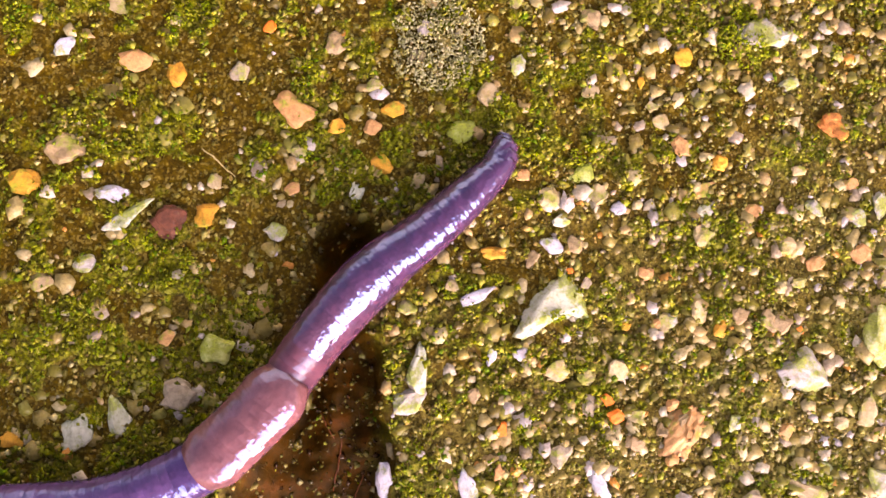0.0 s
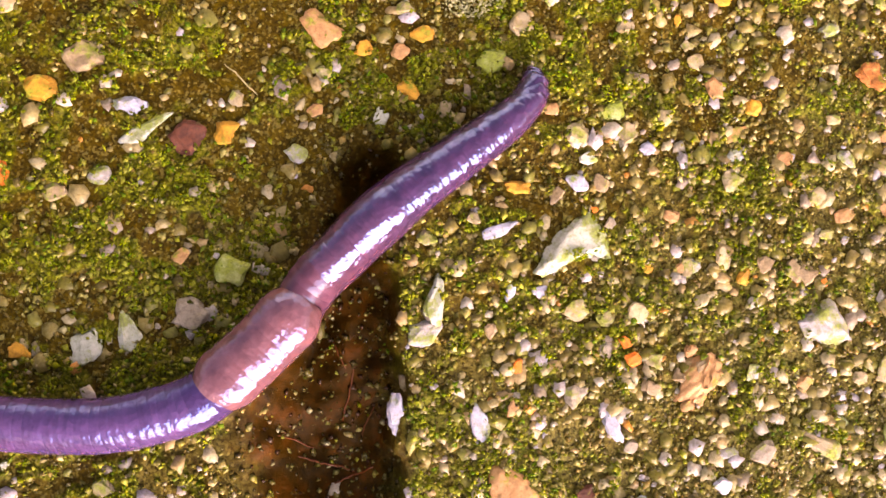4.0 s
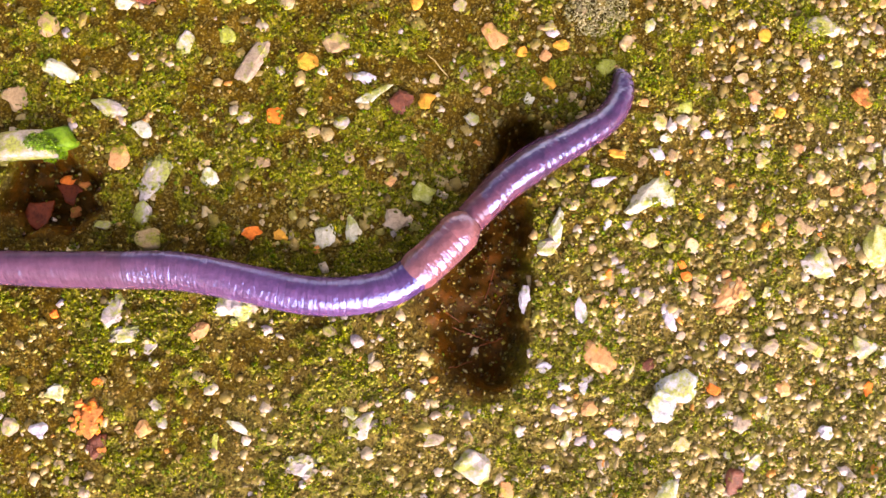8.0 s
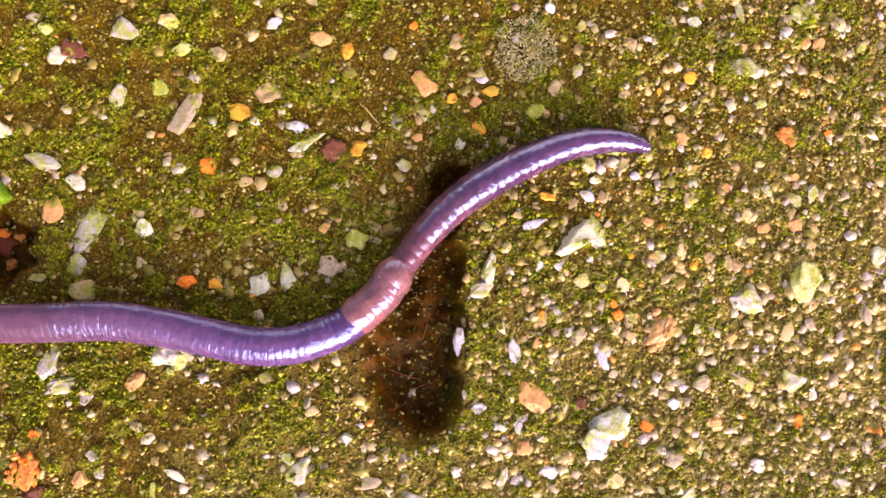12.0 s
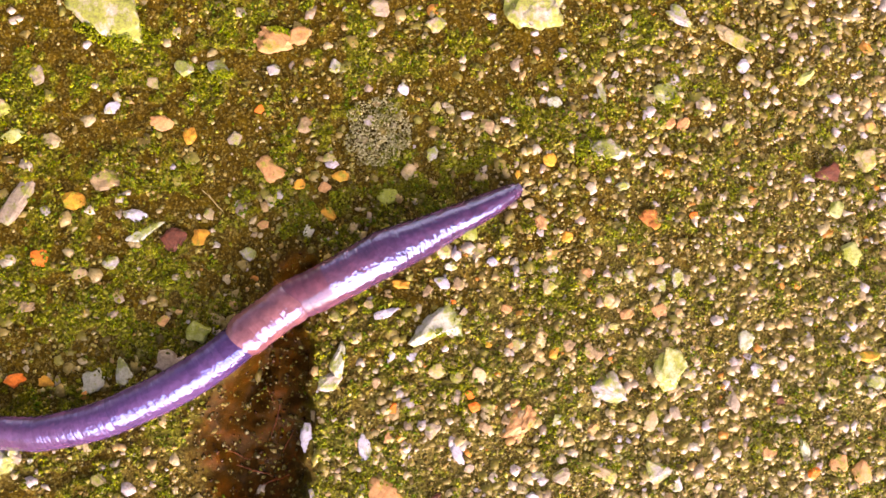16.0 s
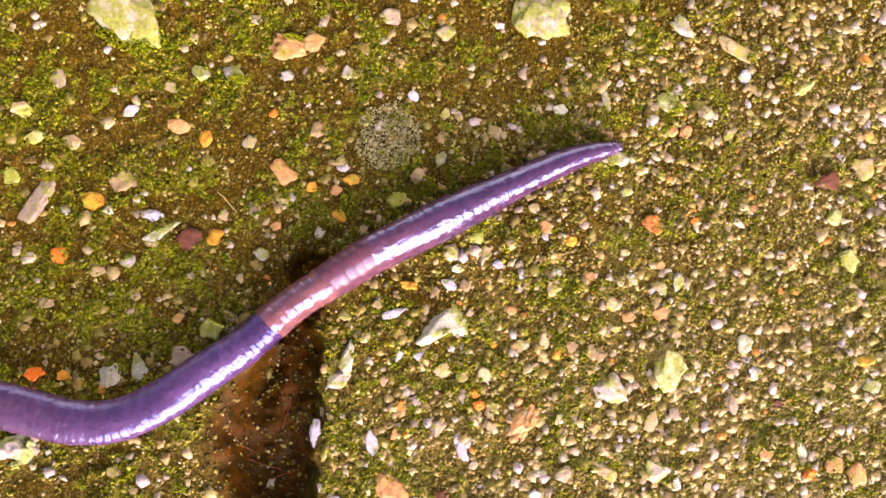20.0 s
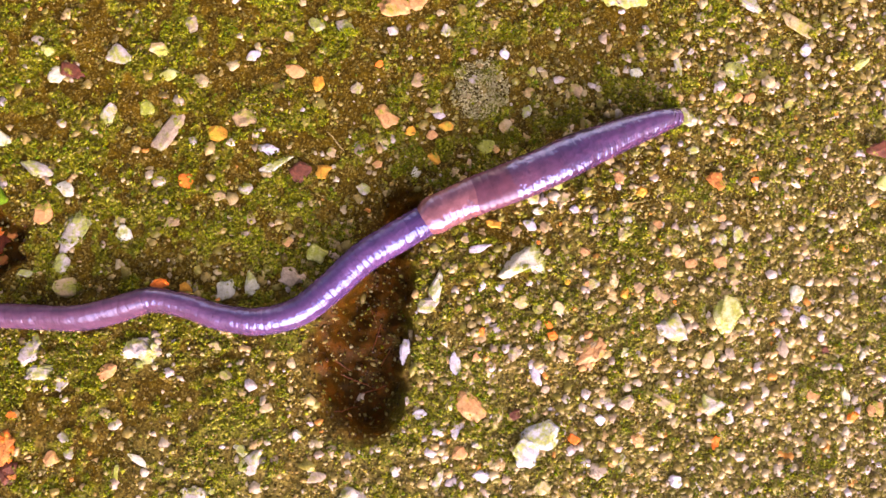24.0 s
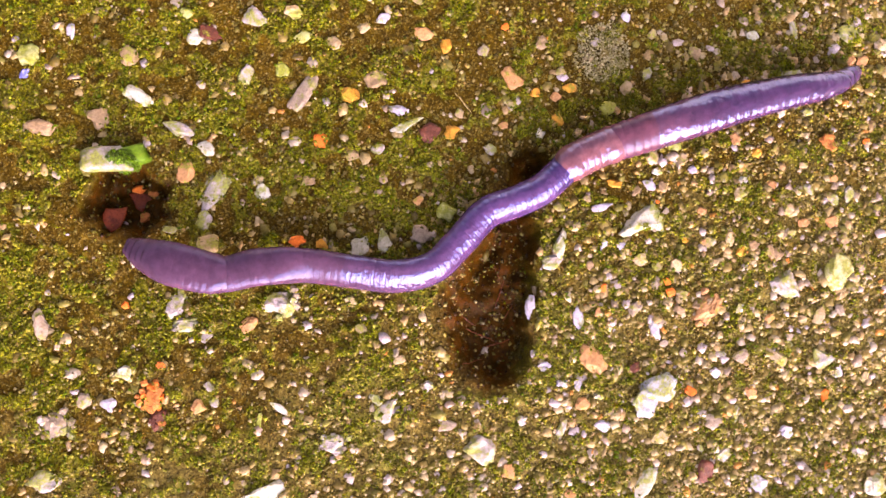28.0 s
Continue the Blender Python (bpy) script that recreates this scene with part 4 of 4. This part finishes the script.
body(5, 8, 10, (3.35, 4.55, 4.24, 4.91, 4.46, 4.37, 4.24),
     (9.8, 12.4), (9.0, 10.0), (6.6, 7.5), (3.6, 5.0), (0.6, 2.7), (-1.9, 0.3), (-4.4, -2.2), (-6.5, -4.6), (-8.6, -7.8), (-10.5, -10.2), (-13.2, -13.0), (-15.4, -15.0), (-18.8, -16.4), (-22.2, -17.1), (-26.4, -17.2), (-30.7, -16.8), (-34.9, -16.5), (-69.9, -14.1))
body(6.5, 9, 11, (3.39, 4.47, 4.23, 4.94, 4.56, 4.47, 4.47),
     (8.3, 12.7), (8.6, 10.8), (8.4, 8.6), (6.5, 6.6), (3.3, 4.4), (0.1, 2.3), (-3.0, -0.2), (-5.5, -3.1), (-7.2, -5.7), (-8.8, -8.4), (-10.6, -10.8), (-13.2, -13.4), (-15.1, -15.3), (-18.2, -16.8), (-22.3, -17.4), (-26.5, -17.6), (-30.6, -17.1), (-35.2, -16.8), (-39.7, -16.8), (-44.2, -17.2), (-70.9, -19.5))
body(8, 7, 9, (3.27, 4.38, 4.05, 4.77, 4.58, 4.45, 3.79),
     (8.3, 12.7), (8.3, 10.1), (6.9, 7.2), (3.4, 4.3), (-0.3, 1.6), (-4.0, -1.8), (-6.3, -4.7), (-8.9, -8.3), (-10.6, -10.6), (-13.2, -13.5), (-16.2, -15.9), (-20.6, -17.4), (-25.7, -17.9), (-31.5, -17.5), (-36.0, -17.1), (-41.0, -17.0), (-47.2, -17.7), (-53.2, -18.4), (-59.2, -18.9), (-71.9, -19.9))
body(9.5, 8, 10, (3.1, 4.41, 4.14, 4.83, 4.69, 4.55, 4.14),
     (12.0, 9.2), (10.4, 10.6), (7.9, 10.8), (5.1, 8.8), (1.9, 5.5), (-1.4, 1.9), (-3.9, -1.3), (-6.3, -4.8), (-8.9, -8.3), (-10.9, -11.0), (-13.2, -13.9), (-16.3, -16.3), (-20.9, -17.5), (-26.4, -17.9), (-31.9, -17.4), (-38.6, -16.7), (-45.2, -17.2), (-51.7, -18.0), (-58.0, -18.9), (-64.3, -19.6), (-72.9, -20.6))
body(11, 8, 10, (3.02, 4.4, 4.12, 4.95, 4.81, 4.67, 4.26),
     (16.1, 9.6), (12.9, 10.3), (9.3, 10.0), (5.8, 8.4), (2.4, 6.0), (-0.9, 3.1), (-4.1, -0.3), (-6.5, -3.7), (-8.9, -7.8), (-10.7, -10.4), (-13.1, -13.3), (-15.7, -15.6), (-20.3, -17.6), (-25.7, -18.0), (-31.1, -17.4), (-36.5, -16.7), (-41.7, -16.9), (-48.1, -17.8), (-54.4, -18.5), (-60.7, -19.0), (-73.5, -19.9))
body(12.5, 9, 11, (2.79, 4.12, 3.59, 4.38, 4.52, 4.65, 4.52),
     (22.6, 12.4), (19.1, 12.4), (15.7, 11.8), (11.6, 10.4), (7.6, 8.3), (3.7, 5.9), (-0.1, 2.9), (-3.1, -0.2), (-5.8, -3.8), (-8.6, -8.3), (-10.0, -11.0), (-12.5, -13.6), (-14.8, -15.4), (-19.0, -17.3), (-24.0, -18.1), (-29.1, -17.5), (-34.1, -17.0), (-40.2, -16.7), (-46.2, -17.4), (-73.1, -20.5))
body(13.5, 9, 11, (3.04, 4.33, 3.85, 4.6, 4.73, 4.87, 4.73),
     (24.3, 14.4), (21.3, 14.2), (17.1, 13.2), (13.0, 11.7), (9.0, 9.7), (5.1, 7.1), (1.3, 4.0), (-2.4, 0.3), (-5.6, -3.9), (-8.6, -8.2), (-10.2, -10.6), (-12.5, -13.4), (-15.2, -15.6), (-19.4, -17.5), (-24.4, -18.3), (-29.4, -17.8), (-34.4, -16.8), (-39.2, -16.5), (-74.1, -14.5))
body(15.5, 7, 9, (3.64, 5.43, 5.16, 4.83, 4.5, 3.97, 3.71),
     (22.2, 15.8), (19.3, 14.2), (15.4, 12.0), (10.9, 9.2), (6.5, 6.6), (2.2, 3.7), (-0.8, 1.8), (-3.0, 0.5), (-5.6, -1.9), (-8.3, -4.2), (-11.2, -7.7), (-14.7, -10.5), (-19.3, -13.0), (-24.5, -15.3), (-29.6, -17.0), (-33.1, -17.3), (-68.2, -20.1))
body(17, 7, 9, (3.61, 5.58, 5.38, 4.99, 4.73, 4.07, 3.61),
     (21.5, 17.9), (18.6, 15.3), (14.8, 12.5), (11.0, 9.9), (7.3, 7.4), (3.6, 4.7), (-0.0, 2.0), (-3.0, 0.2), (-5.4, -1.7), (-7.6, -3.9), (-10.5, -6.7), (-14.5, -10.0), (-19.0, -13.0), (-23.5, -15.5), (-28.8, -16.4), (-34.7, -16.3), (-67.6, -15.8))
body(18.5, 7, 9, (3.14, 4.97, 4.84, 4.44, 5.23, 4.9, 4.58),
     (27.6, 21.2), (23.7, 19.2), (19.9, 16.9), (15.5, 13.9), (11.2, 10.8), (6.3, 7.4), (2.1, 4.4), (-2.5, 0.8), (-4.8, -0.9), (-7.4, -3.1), (-10.4, -6.4), (-14.3, -9.6), (-18.7, -12.9), (-23.2, -15.3), (-27.9, -15.6), (-31.4, -15.2), (-66.8, -11.4))
body(20, 7, 9, (3.41, 5.11, 4.9, 4.22, 4.9, 5.45, 4.9),
     (33.4, 24.0), (28.8, 22.2), (24.0, 19.6), (18.6, 16.1), (13.4, 12.7), (8.2, 9.3), (4.4, 6.8), (-0.6, 2.8), (-3.9, 0.1), (-6.7, -2.8), (-9.4, -5.8), (-12.9, -8.8), (-17.5, -12.7), (-22.2, -15.4), (-27.1, -16.0), (-31.5, -15.3), (-35.3, -14.7), (-67.5, -9.6))
body(21.5, 7, 9, (3.9, 5.1, 5.1, 4.68, 4.82, 4.53, 4.25),
     (31.4, 23.7), (27.0, 20.4), (22.9, 17.5), (18.1, 14.4), (13.3, 11.5), (8.6, 8.6), (3.9, 5.7), (0.3, 3.4), (-2.6, 1.0), (-5.0, -1.7), (-8.0, -4.9), (-11.7, -8.4), (-15.9, -12.0), (-20.8, -15.1), (-25.4, -16.1), (-30.3, -14.8), (-35.0, -14.0), (-38.6, -15.9), (-41.6, -17.5), (-65.6, -30.3))
body(23.5, 5, 7, (4.01, 5.83, 6.27, 4.96, 4.23, 3.5, 3.35),
     (31.5, 23.1), (27.2, 20.1), (22.2, 16.6), (17.2, 13.4), (11.6, 9.6), (6.1, 6.6), (3.3, 4.8), (0.8, 2.9), (-3.3, -0.4), (-7.8, -4.5), (-10.8, -8.2), (-14.4, -12.1), (-19.0, -14.2), (-23.9, -14.7), (-28.9, -13.7), (-33.2, -13.5), (-36.9, -15.5), (-41.3, -17.4), (-48.0, -18.1), (-64.5, -19.9))
body(25, 6, 8, (4.48, 5.67, 5.97, 4.92, 4.33, 3.28, 3.28),
     (36.3, 21.1), (31.8, 21.2), (26.3, 19.6), (20.3, 16.5), (14.5, 12.3), (9.5, 8.7), (5.7, 6.7), (3.0, 5.0), (0.3, 3.0), (-3.8, -0.5), (-7.8, -3.7), (-11.5, -8.7), (-15.3, -12.7), (-20.2, -14.4), (-25.3, -14.2), (-29.8, -13.6), (-34.6, -14.7), (-40.0, -16.5), (-46.8, -17.9), (-57.0, -19.2), (-68.5, -20.7))
body(26.5, 7, 9, (4.4, 5.57, 5.28, 4.54, 4.25, 4.03, 4.4),
     (41.9, 22.1), (37.4, 21.8), (31.7, 21.1), (25.6, 18.8), (18.9, 15.5), (12.5, 11.2), (8.3, 8.7), (4.7, 6.6), (2.3, 5.3), (0.2, 3.5), (-3.3, -0.3), (-7.4, -2.9), (-11.9, -7.2), (-14.8, -11.3), (-18.7, -14.2), (-23.7, -14.7), (-29.5, -14.4), (-34.4, -15.3), (-39.1, -16.6), (-45.9, -17.6), (-50.7, -17.8), (-55.4, -18.0), (-59.3, -18.8), (-67.4, -20.7), tip=((0.486, 5.0), (0.573, 5.1), (0.596, 3.0), (0.676, 2.7), (0.737, 3.6), (0.846, 5.6)))
body(27, 6, 8, (4.45, 5.63, 5.34, 4.59, 4.22, 4.15, 5.19),
     (42.3, 22.4), (37.3, 22.2), (30.9, 20.8), (24.0, 17.9), (17.3, 14.6), (11.5, 11.2), (5.9, 7.8), (2.9, 6.0), (0.1, 3.7), (-3.8, -0.6), (-7.9, -3.4), (-11.8, -7.3), (-14.1, -11.2), (-18.9, -13.9), (-24.7, -14.3), (-30.5, -14.2), (-34.7, -15.3), (-38.8, -16.5), (-43.6, -17.3), (-48.6, -16.9), (-54.2, -16.7), (-60.3, -16.7), tip=((0.54, 4.8), (0.638, 5.2), (0.684, 3.0), (0.742, 2.9), (0.786, 3.8), (0.86, 5.0), (0.946, 5.3)))
body(27.5, 6, 8, (4.63, 5.82, 5.37, 4.78, 4.25, 4.33, 5.22),
     (42.8, 22.6), (37.9, 21.9), (31.4, 20.3), (23.5, 17.2), (15.9, 13.3), (10.7, 10.4), (6.6, 8.1), (4.1, 6.4), (1.5, 4.2), (-2.0, 0.1), (-5.5, -2.3), (-9.0, -4.6), (-12.0, -9.7), (-15.3, -13.0), (-20.4, -14.2), (-26.3, -14.3), (-31.5, -14.6), (-36.4, -15.5), (-40.6, -16.8), (-44.8, -17.2), (-49.9, -16.9), (-56.3, -16.6), tip=((0.575, 4.6), (0.677, 5.2), (0.76, 4.0), (0.806, 4.7), (0.911, 5.9), (0.969, 5.6)))
body(28, 6, 8, (4.69, 5.9, 5.45, 4.92, 4.39, 4.54, 5.45),
     (41.2, 25.2), (37.3, 22.5), (31.7, 20.4), (23.8, 17.0), (16.2, 13.2), (10.9, 10.4), (7.5, 8.6), (4.6, 6.8), (1.9, 4.7), (-1.3, 0.8), (-4.8, -1.6), (-8.4, -3.8), (-11.5, -8.5), (-14.4, -12.2), (-19.1, -14.1), (-25.1, -14.4), (-31.1, -14.6), (-36.9, -15.7), (-41.4, -17.4), (-46.2, -17.2), (-49.9, -16.7), (-53.4, -15.9), tip=((0.635, 4.6), (0.735, 5.2), (0.81, 4.9), (0.829, 5.6), (0.907, 6.2), (0.969, 6.0)))


i_all = np.arange(COUNT) + 0.5
taper = np.interp(i_all, [0, 1, 2.5, 5, 8], [0.30, 0.45, 0.68, 0.88, 1.0]) * np.interp(COUNT - i_all, [0, 1, 3, 6, 10], [0.25, 0.45, 0.75, 0.93, 1.0])
WIDE = np.max([w for _, w in SHAPES], axis=0) / 2 * taper * 0.97
WIDE = np.minimum(WIDE, np.interp(i_all, [0, 24, N_HEAD, N_HEAD + 1], [9, 2.9, 2.65, 9]))
THIN = np.maximum(np.min([w for _, w in SHAPES], axis=0) / 2 * taper * 0.97, WIDE * np.interp(i_all, [0, 20, 26, N_HEAD - 0.5, N_HEAD + 1, N_HEAD + N_SADDLE + 20, N_HEAD + N_SADDLE + 50], [0.82, 0.79, 0.72, 0.68, 0.80, 0.72, 0.54]))


def ring(at, a, b, swell, mat, name):
    """One segment: a bead, oval across, that thins towards both ends inside its neighbours; swell is how fast it thins, per square millimetre."""
    n = 40
    end = min(math.sqrt(0.42 / swell), 0.9 * (a + b))
    prof = [(u, 1 - swell * u * u) for u in np.linspace(-end, end, 19)]
    flat = lambda w: math.copysign(abs(w) ** 0.97, w)
    verts = [(u * MM, a * r * flat(math.cos(6.28319 * k / n)) * MM, b * r * flat(math.sin(6.28319 * k / n)) * MM) for u, r in prof for k in range(n)]
    faces = [(j * n + k, j * n + (k + 1) % n, (j + 1) * n + (k + 1) % n, (j + 1) * n + k) for j in range(len(prof) - 1) for k in range(n)]
    faces += [tuple(range(n))[::-1], tuple(range((len(prof) - 1) * n, len(prof) * n))]
    ob = mesh_object(name, verts, faces, mat, True, WORM)
    skin = ob.data.attributes.new("skin", 'FLOAT_VECTOR', 'POINT')
    skin.data.foreach_set("vector", (np.array(verts) + (at * MM, 0, 0)).ravel())
    return ob


SEGMENTS = []
for i in range(COUNT):
    k = i - N_HEAD - N_SADDLE
    if i < N_HEAD:
        seg = ring(-0.95 * i, WIDE[i], THIN[i], 0.034 if i < 22 else 0.045 if i < 28 else 0.10, SKIN_HEAD if i < 27 else SKIN_NECK, "segment" if i else "snout")
    elif k < 0:
        rim = 1.07 if k in (-1, -N_SADDLE) else 1.03
        seg = ring(-0.95 * i, WIDE[i] * rim, THIN[i] * rim, 0.07, SKIN_SADDLE, "saddle_segment")
    else:
        seg = ring(-0.95 * i, WIDE[i], THIN[i], 0.075, SKIN_BAND if k < 4 else SKIN_BODY if k < 45 else SKIN_TAIL, "segment" if i < COUNT - 1 else "tail_tip")
    SEGMENTS.append(seg)


def motions():
    """The crawl: every segment slides, turns and rolls along the body's line."""
    for i, ob in enumerate(SEGMENTS):
        rows = []
        for t, (xy, w) in zip(TIMES, SHAPES):
            d = xy[max(i - 1, 0)] - xy[min(i + 1, COUNT - 1)]
            turn = math.atan2(d[1], d[0])
            a, b = WIDE[i], THIN[i]
            h = np.clip(w[i] / 2 * taper[i], b, a)
            c2 = np.clip((h * h - b * b) / max(a * a - b * b, 1e-6), 0, 1)
            roll = math.acos(math.sqrt(c2))
            tall = math.sqrt(a * a * (1 - c2) + b * b * c2)
            m = Matrix.Translation((xy[i][0] * MM, xy[i][1] * MM, max(1.9 * h - tall + 0.12, 0.3 * h) * MM)) @ Matrix.Rotation(turn, 4, 'Z') @ Matrix.Rotation(roll, 4, 'X')
            rows.append((t, m))
        walk(ob, rows)


motions()
